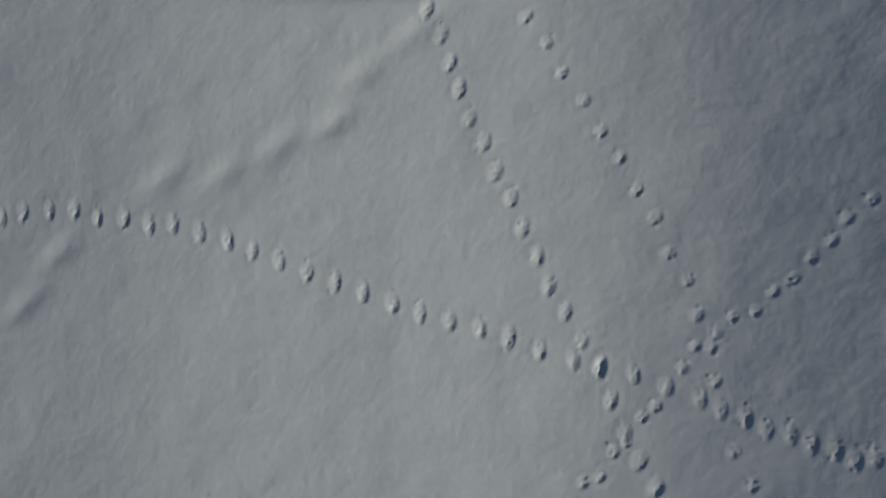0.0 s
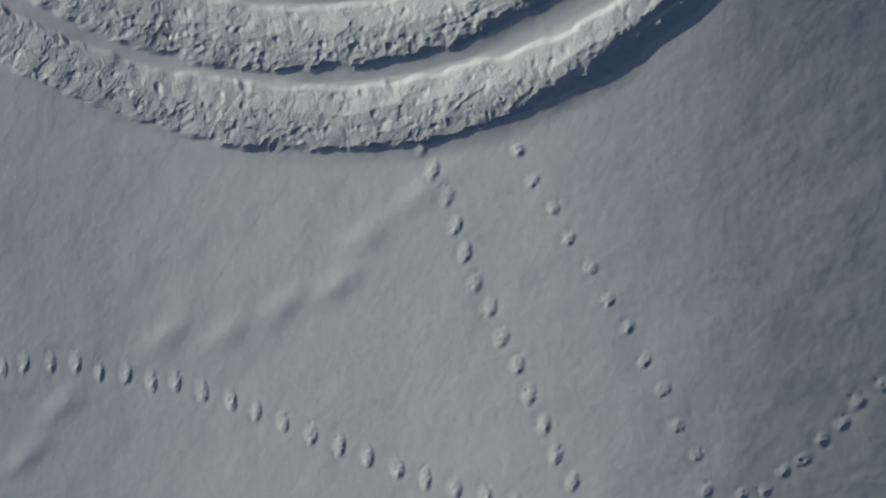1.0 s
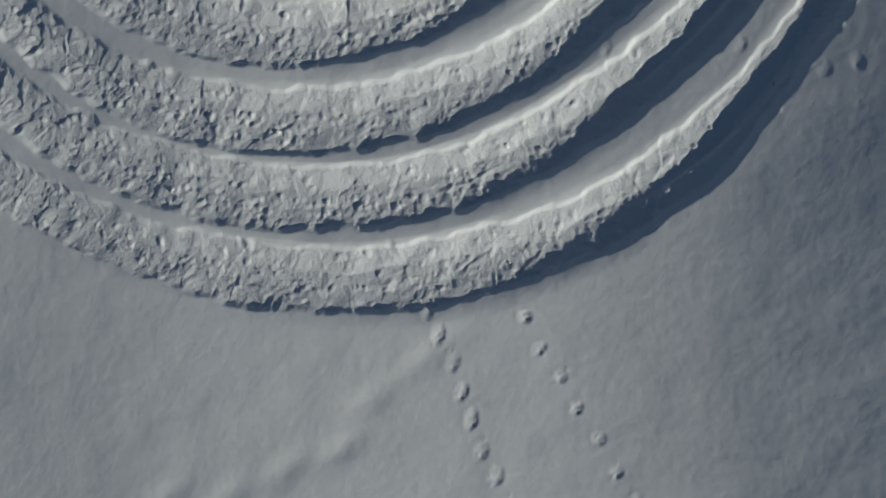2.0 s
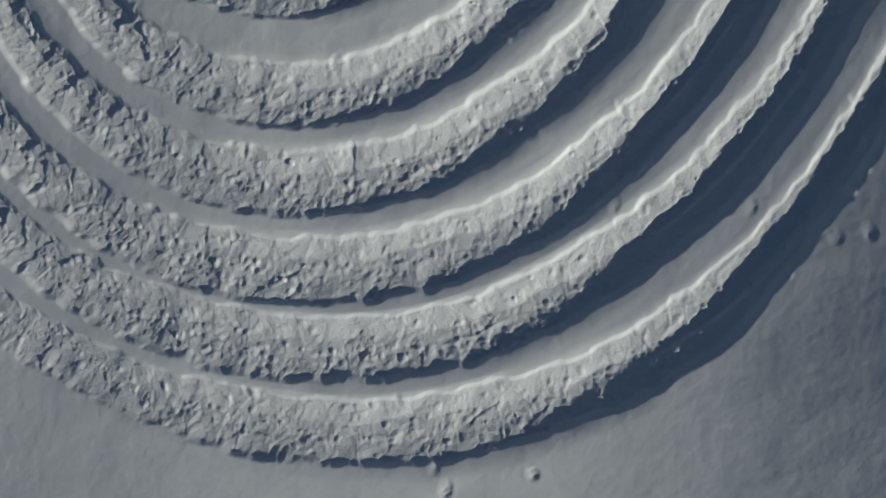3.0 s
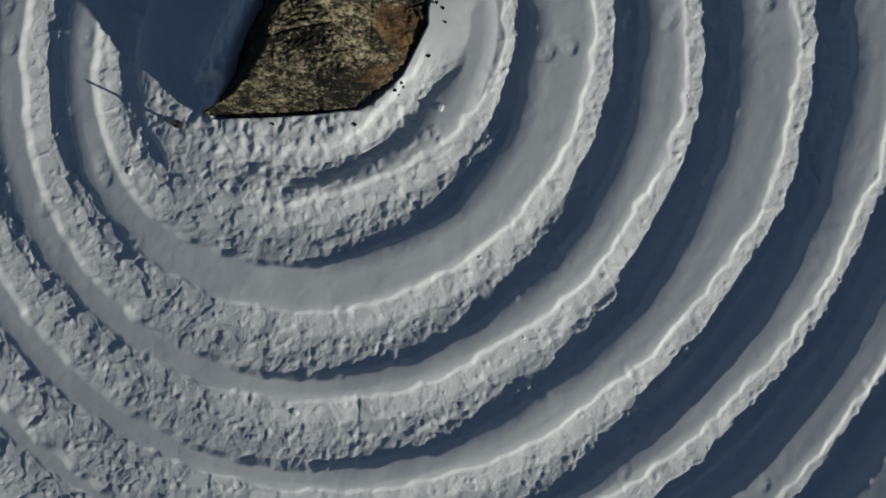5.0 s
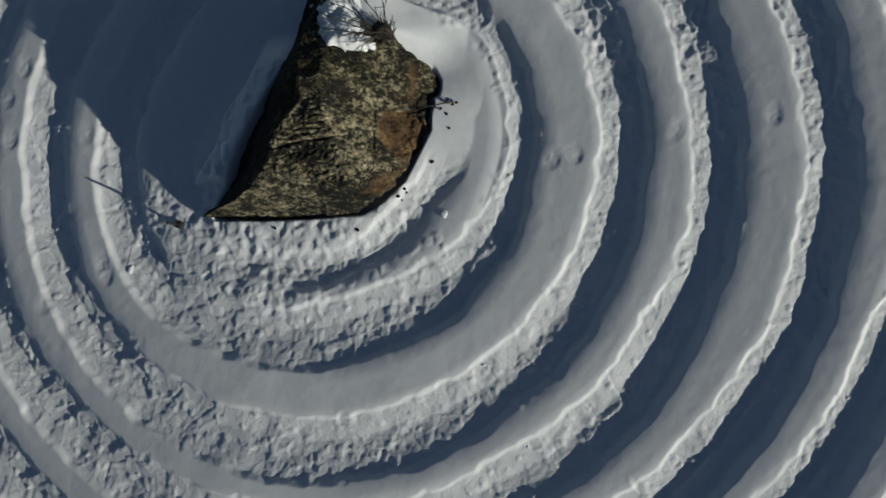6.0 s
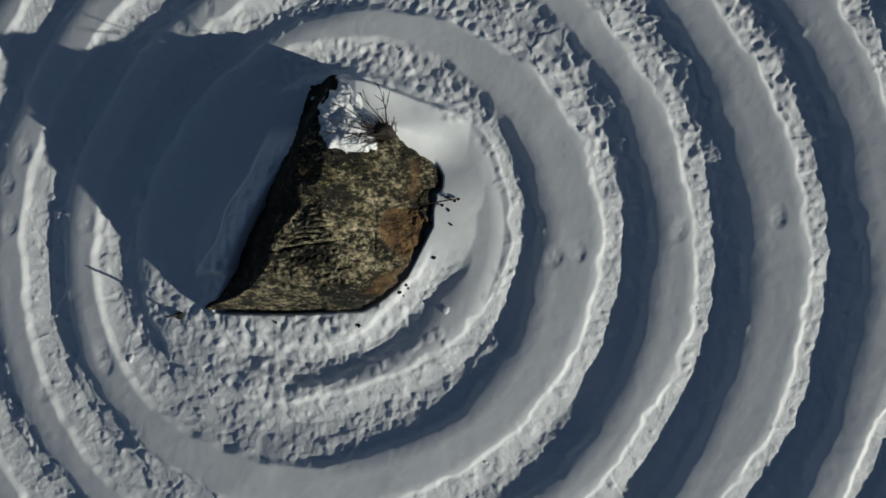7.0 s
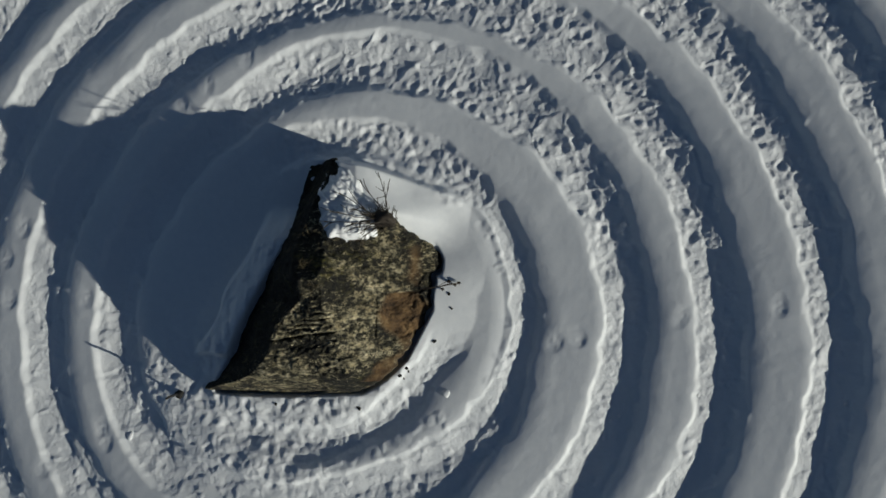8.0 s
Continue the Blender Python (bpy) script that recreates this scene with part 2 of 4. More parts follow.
def trodden_relief(run, q, e, w, th, shaded):
    """What boots leave in the path's floor: heel marks in rows, holes, scooped steps and ridges between them."""
    south = ease(th, 8, 40) * (1 - ease(th, 112, 140))
    north = ease(th, 232, 262) * (1 - ease(th, 345, 358))
    west = ease(th, 112, 140) * (1 - ease(th, 185, 215))
    outer = ease(q / w, -0.16, 0.10)
    inside = ease(e, 0.03, 0.15)
    bend = 0.06 * soft_noise(run, q, 0.33, 91) + 0.025 * soft_noise(run, q, 0.13, 90)
    # heels: small steep-sided dents and the lumps between them
    near, gap, off, level, lean = cells((run + 0.7 * bend) / 0.170, (q + 0.4 * bend) / 0.185, 92, 0.65)
    some = ease(soft_noise(run, q, 0.55, 93), -0.45, 0.25)
    deep = ease(level, -0.3, 0.4) * (0.5 - 0.5 * lean)
    heels = -(0.016 + 0.006 * south) * deep * (1 - ease(near, 0.20, 0.42)) + 0.017 * np.maximum(lean + 0.1, 0) * ease(gap, 0.05, 0.24)
    heels = heels * some * (south * (0.12 + 0.88 * outer) + (0.50 - 0.34 * west) * (1 - south))
    # whole boot holes
    near, gap, off, level, lean = cells((run + bend) / 0.29, (q - bend) / 0.26, 96)
    hole = ease(level, -0.15 - 0.5 * north, 0.5) * (0.55 + 0.45 * lean)
    holes = -0.036 * hole * (1 - ease(near, 0.05, 0.50)) + 0.016 * hole * np.exp(-((near - 0.52) / 0.12) ** 2)
    holes = holes * (0.95 * north + 0.24 * west + 0.20 * south * outer + 0.14)
    # long scoops with soft ridges between them
    near, gap, off, level, lean = cells((run + bend) / 0.62, (q + 0.5 * w) / 0.75, 100)
    scoops = (0.060 * near * near - 0.022 * np.exp(-(gap / 0.16) ** 2) * lean) * (0.45 + 0.25 * north)
    # each scoop ends in a little wall where the boot went in
    near, gap, off, level, lean = cells((run + 1.5 * bend) / 0.72, (q + 0.35 * w + bend) / 0.62, 114)
    scoops = scoops + (0.055 + 0.02 * lean) * off * ease(gap, 0.0, 0.10) * (0.9 * west + 0.25 * south) * (1 - 0.6 * outer)
    fine = 1 - 0.6 * south * (1 - outer)
    lumps = 0.013 * soft_noise(run, q, 0.46, 104) + fine * (0.008 * soft_noise(run, q, 0.21, 105) + 0.0030 * soft_noise(run, q, 0.09, 106))
    crumble = fine * 0.0035 * crumbs(run + bend, q, 0.12, 107) * (0.35 + 0.65 * np.maximum(outer, 1 - south) - 0.4 * west)
    return inside * (1 - 0.22 * np.maximum(south, west)) * (1 + 0.25 * shaded) * ((heels + holes + lumps + crumble) * (1 - 0.48 * west) + scoops)


def trench(x, y):
    """How deep the trodden path lies under the snow at x, y, and how much a place belongs to it."""
    x = x + (x + 0.5) * lie(x, y) / 12.0
    dx, dy = x - CX, y - CY
    r = np.hypot(dx, dy)
    th = np.degrees(np.arctan2(-dy, dx)) % 360
    w = glide(WKNOTS, WIDTH, th)
    even = 0.055 * soft_noise(x, y, 0.95, 11)
    wob = even + 0.045 * soft_noise(x, y, 0.42, 12) + 0.010 * soft_noise(x, y, 0.16, 13) + 0.030 * crumbs(x, y, 0.38, 16)
    depth, share = np.zeros_like(r), np.zeros_like(r)
    slope_side = ease(x, 0.8, 4.0) * (1 - ease(y, 10, 18))
    gentle = 0.30 - 0.24 * ease(x, 0.5, 3.5) * (1 - ease(y, 11, 19)) - 0.06 * ease(x, 1.5, 4.0)
    arc_length = np.concatenate([[0], np.cumsum((CENTRE[1:] + CENTRE[:-1]) / 2)]) * math.radians(20)
    sunward = (dx * SUN_FLAT.x + dy * SUN_FLAT.y) / np.maximum(r, 0.01)
    for k in range(len(WINDINGS)):
        phi = 360.0 * k + th
        mid = glide(KNOTS, CENTRE, phi)
        q = r - mid
        sel = np.abs(q) < 1.25
        if not sel.any():
            continue
        q, p, t, xx = q[sel], phi[sel], th[sel], w[sel]
        d, side, ev = np.abs(q), slope_side[sel], even[sel]
        ww = xx if k else np.minimum(xx, 0.86) + np.maximum(xx - 0.86, 0) * ease(t, 315, 360)
        shaded = ease(sunward[sel] * np.clip((q - 0.12 * side) / 0.2, -1, 1), 0.1, 0.5)
        run = np.interp(p, KNOTS, arc_length)
        # the rims are bitten into scallops, a boot's length each
        bite = cells(run / 0.62, np.zeros_like(run) + 0.5 + np.sign(q), 110, 0.8)[0]
        scallop = 0.075 * (0.30 - np.minimum(bite, 0.42)) * (1 - 0.8 * shaded)
        slim = ease(p, 305, 335) * (1 - ease(p, 375, 400))
        # how far the outer rim stands beyond the even width
        wide = np.interp(p, GROW_KNOTS, GROW) * (1 - (k == 6) * side) + (k == 6) * (0.07 * ease(t, 48, 60) * (1 - ease(t, 82, 95)) - 0.20 * ease(t, 15, 28) * (1 - ease(t, 44, 58)) - 0.09 * ease(t, 95, 112)) - 0.12 * slim
        e = ww / 2 - d + wide * ease(q, -0.15, 0.25) - 0.20 * slim * ease(-q, -0.15, 0.25) + ev + scallop + (wob[sel] - ev) * (1 - 0.15 * shaded - 0.4 * shaded * side)
        fade = np.ones_like(q)
        if k == 0:
            fade = np.maximum(ease(t, 5, 40) * (1 - ease(t, 125, 150)), ease(t, 228, 262))
        fade = fade * (1 - ease(p, LAST - 15, LAST))
        dip = (0.072 + (0.036 - 0.026 * side) * shaded) * ease(e, -0.03 - 0.03 * shaded, 0.14 + 0.07 * shaded) + (0.215 - (0.080 + 0.060 * side) * shaded) * np.clip(e - 0.07, 0, 0.50)
        # the rim on the sun's side has slumped into a soft roll
        roll = gentle[sel] * np.clip(ww / 2 - d + wide * ease(q, -0.15, 0.25) + ev + 0.30, 0, 0.40) ** 2 * shaded
        # the lit rim rolls over before it breaks off
        brow = 0.50 * np.clip(ww / 2 - d + ev + 0.15, 0, 0.30) ** 2 * (1 - shaded) * (1 - ease(t, 110, 150) * (1 - ease(t, 300, 330)))
        dip = np.maximum(np.maximum(dip, roll), brow) * (1 - np.interp(p, [2100, 2160], [0.14, 0.24]) * side)
        dip = dip - trodden_relief(run, q, e, ww, t, shaded) * (1 - 0.9 * side * ease(q, -0.15, 0.15)) * np.interp(p, [1500, 2200], [0.95, 0.80]) * (1 - 0.55 * slim) * (1 - 0.30 * (k == 0) * ease(t, 240, 260))
        depth[sel] = np.where(np.abs(dip * fade) > np.abs(depth[sel]), dip * fade, depth[sel])
        share[sel] = np.maximum(share[sel], ease(e, 0.045, 0.16) * fade * (1 - 0.75 * shaded * side))
    return depth, share


# how the snowfield rises from west to east: place, slope in the south, slope in the north
RISE_X = np.array([-40.0, -14.0, -9.0, -5.5, -1.5, 0.8, 2.6, 4.5, 7.0, 10.0, 40.0])
RISE_SOUTH = np.array([0.0, 0.050, 0.048, -0.015, -0.045, -0.010, 0.060, 0.115, 0.152, 0.11, 0.0])
RISE_NORTH = np.array([0.0, 0.060, 0.055, 0.005, -0.005, 0.005, 0.025, 0.050, 0.080, 0.07, 0.0])
FINE_X = np.arange(-40.0, 40.0, 0.25)


def lie(x, y):
    """The lie of the land: a shallow trough in the snowfield, flattening far away."""
    south = np.cumsum(np.interp(FINE_X, RISE_X, RISE_SOUTH)) * 0.25
    north = np.cumsum(np.interp(FINE_X, RISE_X, RISE_NORTH)) * 0.25
    south, north = south - np.interp(-4.0, FINE_X, south), north - np.interp(-4.0, FINE_X, north)
    mix = ease(y, 10.0, 18.0)
    z = np.interp(x, FINE_X, south) * (1 - mix) + np.interp(x, FINE_X, north) * mix
    z = z + 0.10 * ease(x, 3.5, 8.5) * np.exp(-((y - 8.2) / 2.8) ** 2)
    return z + 0.035 * soft_noise(x, y, 5.5, 21) + 0.012 * soft_noise(x, y, 2.1, 22)


# boulder planform, counter-clockwise from its low front corner
OUTLINE = [(-7.14, 18.32), (-5.81, 18.30), (-4.72, 18.34), (-3.77, 18.42), (-3.31, 18.73), (-2.92, 19.10), (-2.63, 19.66),
           (-2.43, 20.06), (-2.42, 20.42), (-2.37, 20.60), (-2.43, 20.74), (-2.25, 20.83), (-2.24, 21.02), (-2.36, 21.30), (-2.60, 21.47), (-2.86, 21.62), (-3.10, 21.95), (-3.50, 22.55),
           (-4.26, 22.98), (-4.86, 22.93), (-5.10, 22.19), (-5.36, 21.49), (-5.79, 20.67), (-6.24, 19.72)]


def edge_gap(x, y):
    """Distance from the boulder's outline, negative inside it."""
    p = np.array(OUTLINE)
    best, inside = np.full(x.shape, 1e9), np.zeros(x.shape, bool)
    for (x1, y1), (x2, y2) in zip(p, np.roll(p, -1, axis=0)):
        ex, ey = x2 - x1, y2 - y1
        t = np.clip(((x - x1) * ex + (y - y1) * ey) / (ex * ex + ey * ey), 0, 1)
        best = np.minimum(best, np.hypot(x - x1 - t * ex, y - y1 - t * ey))
        cross = ((y1 > y) != (y2 > y)) & (x < ex * (y - y1) / (ey if ey else 1e-9) + x1)
        inside ^= cross
    return np.where(inside, -best, best)


STEP = 0.028
X0, X1, Y0, Y1 = -13.0, 8.6, -6.6, 28.4


def build_ground():
    rnd = random.Random(5)
    inner_x, inner_y = np.arange(X0, X1, STEP), np.arange(Y0, Y1, STEP)
    far = 0.06 * 1.36 ** np.arange(1, 33)
    west, east, north = np.full(46, 0.14), np.full(12, 0.14), np.full(46, 0.14)
    low_x, high_x, high_y = np.concatenate([west, 0.14 + far]), np.concatenate([east, 0.14 + far]), np.concatenate([north, 0.14 + far])
    xs = np.concatenate([X0 - np.cumsum(low_x)[::-1], inner_x, inner_x[-1] + np.cumsum(high_x)])
    ys = np.concatenate([Y0 - np.cumsum(far)[::-1], inner_y, inner_y[-1] + np.cumsum(high_y)])
    nfx, nfy = len(low_x), len(far)
    gx, gy = np.meshgrid(xs, ys)
    z = lie(gx, gy)
    near = (slice(nfy, nfy + len(inner_y)), slice(nfx, nfx + len(inner_x)))
    x, y = gx[near], gy[near]
    h = z[near].copy()

    # drifts against the boulder
    gap_box = (slice(int((16.8 - Y0) / STEP), int((24.6 - Y0) / STEP)), slice(int((-8.8 - X0) / STEP), int((-0.6 - X0) / STEP)))
    bx, by = x[gap_box], y[gap_box]
    gap = edge_gap(bx, by)
    back = 0.32 * np.clip(-1.50 - bx - 0.12 * soft_noise(bx, by, 0.9, 32), 0, 2.3) * ease(by - 0.2 * (bx + 3), 20.9, 22.0) * (1 - 0.3 * ease(by, 21.7, 22.6))
    back = back * (1 - ease(by + 0.3 * (bx + 3) + 0.06 * soft_noise(bx, by, 0.5, 35), 22.60, 22.76)) * ease(bx, -4.6, -4.1)
    across = (bx + 7.10) * 0.878 - (by - 18.35) * 0.478
    west = (1 - ease(across, 0.15, 0.4)) * (1 - ease(by, 22.6, 22.9))
    broken = 0.028 * crumbs(2.2 * bx + 0.3 * by, by - 0.5 * bx, 0.42, 33) + 0.014 * crumbs(bx, by, 0.13, 34)
    flank = ease(gap, -0.50, -0.42) * (1 - ease(gap + 0.10 * soft_noise(bx, by, 0.6, 31), 0.40, 0.62))
    lee = west * ((0.33 + 0.12 * (1 - ease(gap, -0.05, 0.50))) * (0.65 + 0.35 * ease(by, 19.0, 20.0)) * flank + broken * ease(gap, -0.2, -0.1) * (1 - ease(gap, 0.42, 0.58))) * ease(by - 0.3 * soft_noise(bx, by, 0.5, 36), 18.92, 19.10) * (1 - ease(by, 21.3, 22.2))
    rim = 0.42 * (1 - ease(gap - 0.05 * ease(bx, -4.0, -3.4), 0.035, 0.10)) * (gap > -0.3) * (1 - west) * (1 - ease(by, 20.9, 21.4))
    bank = 0.17 * np.clip(1 - gap / 1.0, 0, 1) * (1 - ease(by, 20.2, 21.4)) * ease(bx + 0.3 * (by - 18), -7.3, -6.3)
    cover = ease(by + 0.15 * (bx + 3.1), 21.78, 21.98) * ease(bx, -4.35, -3.45) * (1 - ease(gap, -0.1, 0.6))
    h[gap_box] += 0.09 * cover + back + lee + bank - rim - 0.5 * (gap < -0.14 - 0.3 * west) * (1 - ease(cover, 0.0, 0.5))

    ring = (slice(nfy, nfy + len(inner_y) + 46), slice(nfx - 46, nfx + len(inner_x) + 12))
    deep, trodden = np.zeros_like(z), np.zeros_like(z)
    deep[ring], trodden[ring] = trench(gx[ring], gy[ring])
    outside = np.ones(z.shape, bool)
    outside[near] = False
    z[outside] -= deep[outside] - trodden[outside] * 0.03 * soft_noise(gx[outside], gy[outside], 0.4, 41)
    depth, share = deep[near], trodden[near]
    h -= depth
    # snow trampled flat before the boulder
    polar, off = np.degrees(np.arctan2(CY - y, x - CX)) % 360, np.hypot(x - CX, y - CY)
    inner = glide(KNOTS, CENTRE, 360.0 + polar) - 0.4
    yard = ease(polar, 82, 98) * (1 - ease(polar, 160, 176)) * (off < inner + 0.3) * ease(off, 1.6, 1.9)
    yard = np.maximum(yard, ease(polar, 20, 50) * (1 - ease(polar, 142, 158)) * ease(off, 1.5, 1.7) * (1 - ease(off, 2.35, 2.6)))
    share = np.maximum(share, 0.85 * yard)
    trodden[near] = share
    # the yard's own lumps and heel marks
    loose = np.maximum(yard - deep[near] * 8, 0)
    trod = loose > 0.01
    tx, ty = x[trod] + 0.05 * soft_noise(x[trod], y[trod], 0.2, 44), y[trod] + 0.05 * soft_noise(x[trod], y[trod], 0.2, 45)
    rough = np.zeros_like(h)
    close, joint, off, level, lean = cells(tx / 0.26, ty / 0.24, 47)
    rough[trod] = np.clip(loose[trod], 0, 1) * (0.020 * soft_noise(tx, ty, 0.62, 40) + 0.010 * soft_noise(tx, ty, 0.3, 41) - 0.021 * ease(level, -0.2, 0.4) * (1 - ease(close, 0.12, 0.44))
                                                + 0.010 * lean * ease(joint, 0.02, 0.3) + 0.008 * crumbs(tx, ty, 0.115, 57))
    h += rough

    def stamp(px, py, heading, length, width, amount, kind):
        """One dent or clod, pressed into the sheet or set on it."""
        px -= (px + 0.5) * float(lie(np.array([px]), np.array([py]))[0]) / 12.0
        reach = max(length, width) * 1.5
        i0, i1 = int((py - reach - Y0) / STEP), int((py + reach - Y0) / STEP) + 1
        j0, j1 = int((px - reach - X0) / STEP), int((px + reach - X0) / STEP) + 1
        if i0 < 0 or j0 < 0 or i1 > h.shape[0] or j1 > h.shape[1]:
            return
        s = (slice(i0, i1), slice(j0, j1))
        ux, uy = x[s] - px, y[s] - py
        c, sn = math.cos(heading), math.sin(heading)
        a, b = (ux * c + uy * sn) / length, (-ux * sn + uy * c) / width
        d = np.sqrt(a * a + b * b)
        if kind == "pit":
            h[s] += -amount * np.clip(1 - d * d, 0, 1) ** 1.4 + 0.12 * amount * np.exp(-((d - 1.15) / 0.22) ** 2)
        elif kind == "boot":
            # pressed deepest at the toe, with a long ramp behind it and crumbs in the bottom
            toe = np.clip((ux * SUN_FLAT.x + uy * SUN_FLAT.y) / width, -1, 1)
            crumb = 1 + 0.40 * soft_noise(x[s], y[s], 0.07, 81) - 0.25 * a
            h[s] += -amount * np.clip(1 - d * d, 0, 1) ** 1.15 * (0.55 + 0.45 * toe) * crumb + 0.05 * amount * np.exp(-((d - 1.2) / 0.3) ** 2)
        elif kind == "soft":
            h[s] += -amount * np.exp(-d * d * 1.5)
        else:
            h[s] += amount * (1 - ease(d, 0.35, 1.0)) * (1 + 0.3 * a)

    # boot marks and thrown clods all along the path
    phi = 28.0
    while phi < LAST - 5:
        c = float(glide(KNOTS, CENTRE, np.array([phi]))[0])
        w = float(glide(WKNOTS, WIDTH, np.array([phi % 360]))[0])
        if phi < 360:
            w = min(w, 0.9)
        skip = 150 < phi < 235
        ang = -math.radians(phi % 360)
        for _ in range(0 if skip else 2):
            d = max(-0.38, min(0.38, rnd.gauss(0, 0.2))) * w
            px, py = CX + (c + d) * math.cos(ang), CY + (c + d) * math.sin(ang)
            if not (X0 + 0.5 < px < X1 - 0.5 and Y0 + 0.5 < py < Y1 - 0.5):
                continue
            pick = rnd.random()
            lean = ang + rnd.gauss(0, 0.45)
            if pick < 0.30:
                stamp(px, py, lean, rnd.uniform(0.08, 0.14), rnd.uniform(0.05, 0.09), rnd.uniform(0.003, 0.008), "pit")
            else:
                stamp(px, py, rnd.uniform(0, 6.3), rnd.uniform(0.06, 0.15), rnd.uniform(0.05, 0.11), rnd.uniform(0.005, 0.016), "clod")
        # now and then a gully or a slump where someone stepped across the edge
        if rnd.random() < 0.035 and not skip:
            side = rnd.choice((-1, 1)) * (w / 2 - rnd.uniform(0.10, 0.18))
            px, py = CX + (c + side) * math.cos(ang), CY + (c + side) * math.sin(ang)
            if X0 + 0.8 < px < X1 - 0.8 and Y0 + 0.8 < py < Y1 - 0.8:
                stamp(px, py, ang + rnd.gauss(0, 0.3), rnd.uniform(0.16, 0.26), rnd.uniform(0.09, 0.15), rnd.uniform(0.008, 0.020), "pit")
                stamp(px + 0.1, py, ang, rnd.uniform(0.14, 0.2), rnd.uniform(0.14, 0.2), rnd.uniform(0.006, 0.015), "clod")
        phi += math.degrees(0.115 / c)

    # single boot holes on the far side of the windings
    for k in range(1, len(WINDINGS)):
        turn = 235.0
        while turn < 372:
            phi = 360.0 * k + turn - 0.01
            if phi > LAST:
                break
            c = float(glide(KNOTS, CENTRE, np.array([phi]))[0])
            w = float(glide(WKNOTS, WIDTH, np.array([phi % 360]))[0])
            ang = -math.radians(turn)
            d = max(-0.36, min(0.36, rnd.gauss(-0.02, 0.17))) * w
            px, py = CX + (c + d) * math.cos(ang), CY + (c + d) * math.sin(ang)
            if X0 + 0.5 < px < X1 - 0.5 and py < Y1 - 0.5:
                stamp(px, py, ang + rnd.gauss(0, 0.5), rnd.uniform(0.08, 0.12), rnd.uniform(0.065, 0.09), rnd.uniform(0.007, 0.014), "pit")
            turn += math.degrees(rnd.uniform(0.14, 0.30) / c)

    # trampled snow before and behind the boulder
    for _ in range(520):
        a = rnd.choice((rnd.uniform(48, 165), rnd.uniform(245, 318)))
        r = rnd.uniform(1.75, 3.4) if a < 200 else rnd.uniform(2.9, 3.8)
        px, py = CX + r * math.cos(-math.radians(a)), CY + r * math.sin(-math.radians(a))
        stamp(px, py, rnd.uniform(0, 6.3), rnd.uniform(0.08, 0.18), rnd.uniform(0.07, 0.13), rnd.uniform(0.005, 0.013), rnd.choice(("soft", "clod", "clod")))

    for _ in range(260):
        a, r = rnd.uniform(98, 176), rnd.uniform(2.5, 4.2)
        px, py = CX + r * math.cos(-math.radians(a)), CY + r * math.sin(-math.radians(a))
        stamp(px, py, rnd.uniform(0, 6.3), rnd.uniform(0.10, 0.24), rnd.uniform(0.08, 0.17), rnd.uniform(0.005, 0.013), rnd.choice(("soft", "clod", "clod")))

    # footprint trails over the open snow
    upright = math.pi / 2
    for trail, lean, length, width, deep in ((TRAIL_LONG, upright + 0.05, 0.275, 0.150, 0.026), (TRAIL_UP, upright - 0.25, 0.25, 0.160, 0.027),
                                             (TRAIL_SPARSE, upright - 0.6, 0.175, 0.145, 0.024), (TRAIL_SMALL, upright - 0.6, 0.165, 0.13, 0.023)):
        for px, py in trail:
            weak = 1.0 - 0.42 * min(1.0, max(0.0, (px - 0.3) / 4.0))
            turn, big = lean + rnd.uniform(-0.15, 0.15), rnd.uniform(0.9, 1.1)
            stamp(px, py, turn, length * big, width * rnd.uniform(0.92, 1.1), deep * weak * rnd.uniform(0.85, 1.15), "boot")
            stamp(px + rnd.uniform(-0.02, 0.03), py - 0.45 * length, turn, 0.07, 0.06, 0.22 * deep * weak, "pit")
            for _ in range(3):
                stamp(px + rnd.uniform(-0.13, 0.13), py + rnd.uniform(-length, length), rnd.uniform(0, 3), rnd.uniform(0.05, 0.08), 0.05, rnd.uniform(0.002, 0.006), "clod")
    for px, py in OLD_PRINTS:
        stamp(px, py, 0.75, rnd.uniform(0.55, 0.70), rnd.uniform(0.30, 0.38), 0.019, "soft")
        stamp(px - 0.35, py - 0.2, 0.6, 0.5, 0.3, 0.010, "soft")
    for px, py in LONE_PRINTS:
        big = 0.74 if py < 12 else 1.2 if px < -9 else 1.0
        stamp(px, py, upright + rnd.uniform(-0.5, 0.3), big * rnd.uniform(0.23, 0.28), big * rnd.uniform(0.17, 0.20), big * rnd.uniform(0.018, 0.023), "boot")

    # wind-packed grain
    calm = 1 - 0.5 * share
    h += calm * (0.0015 * soft_noise(x, y, 0.18, 51) + 0.0008 * soft_noise(x, y, 0.085, 52) + 0.005 * soft_noise(x, y, 0.6, 53))
    z[near] = h
    ny, nx = z.shape
    ids = np.arange(ny * nx).reshape(ny, nx)
    quads = np.stack([ids[:-1, :-1], ids[:-1, 1:], ids[1:, 1:], ids[1:, :-1]], -1).reshape(-1, 4)
    me = mesh_of("ground", np.stack([gx, gy, z], -1).reshape(-1, 3), quads, SNOW)
    at = me.attributes.new("trod", "FLOAT", "POINT")
    at.data.foreach_set("value", trodden.ravel().astype(np.float32))
    ob = tagged(new("ground", me), "deep snowfield with a trodden spiral path and footprint trails", "snow", kind="structure")
    return h


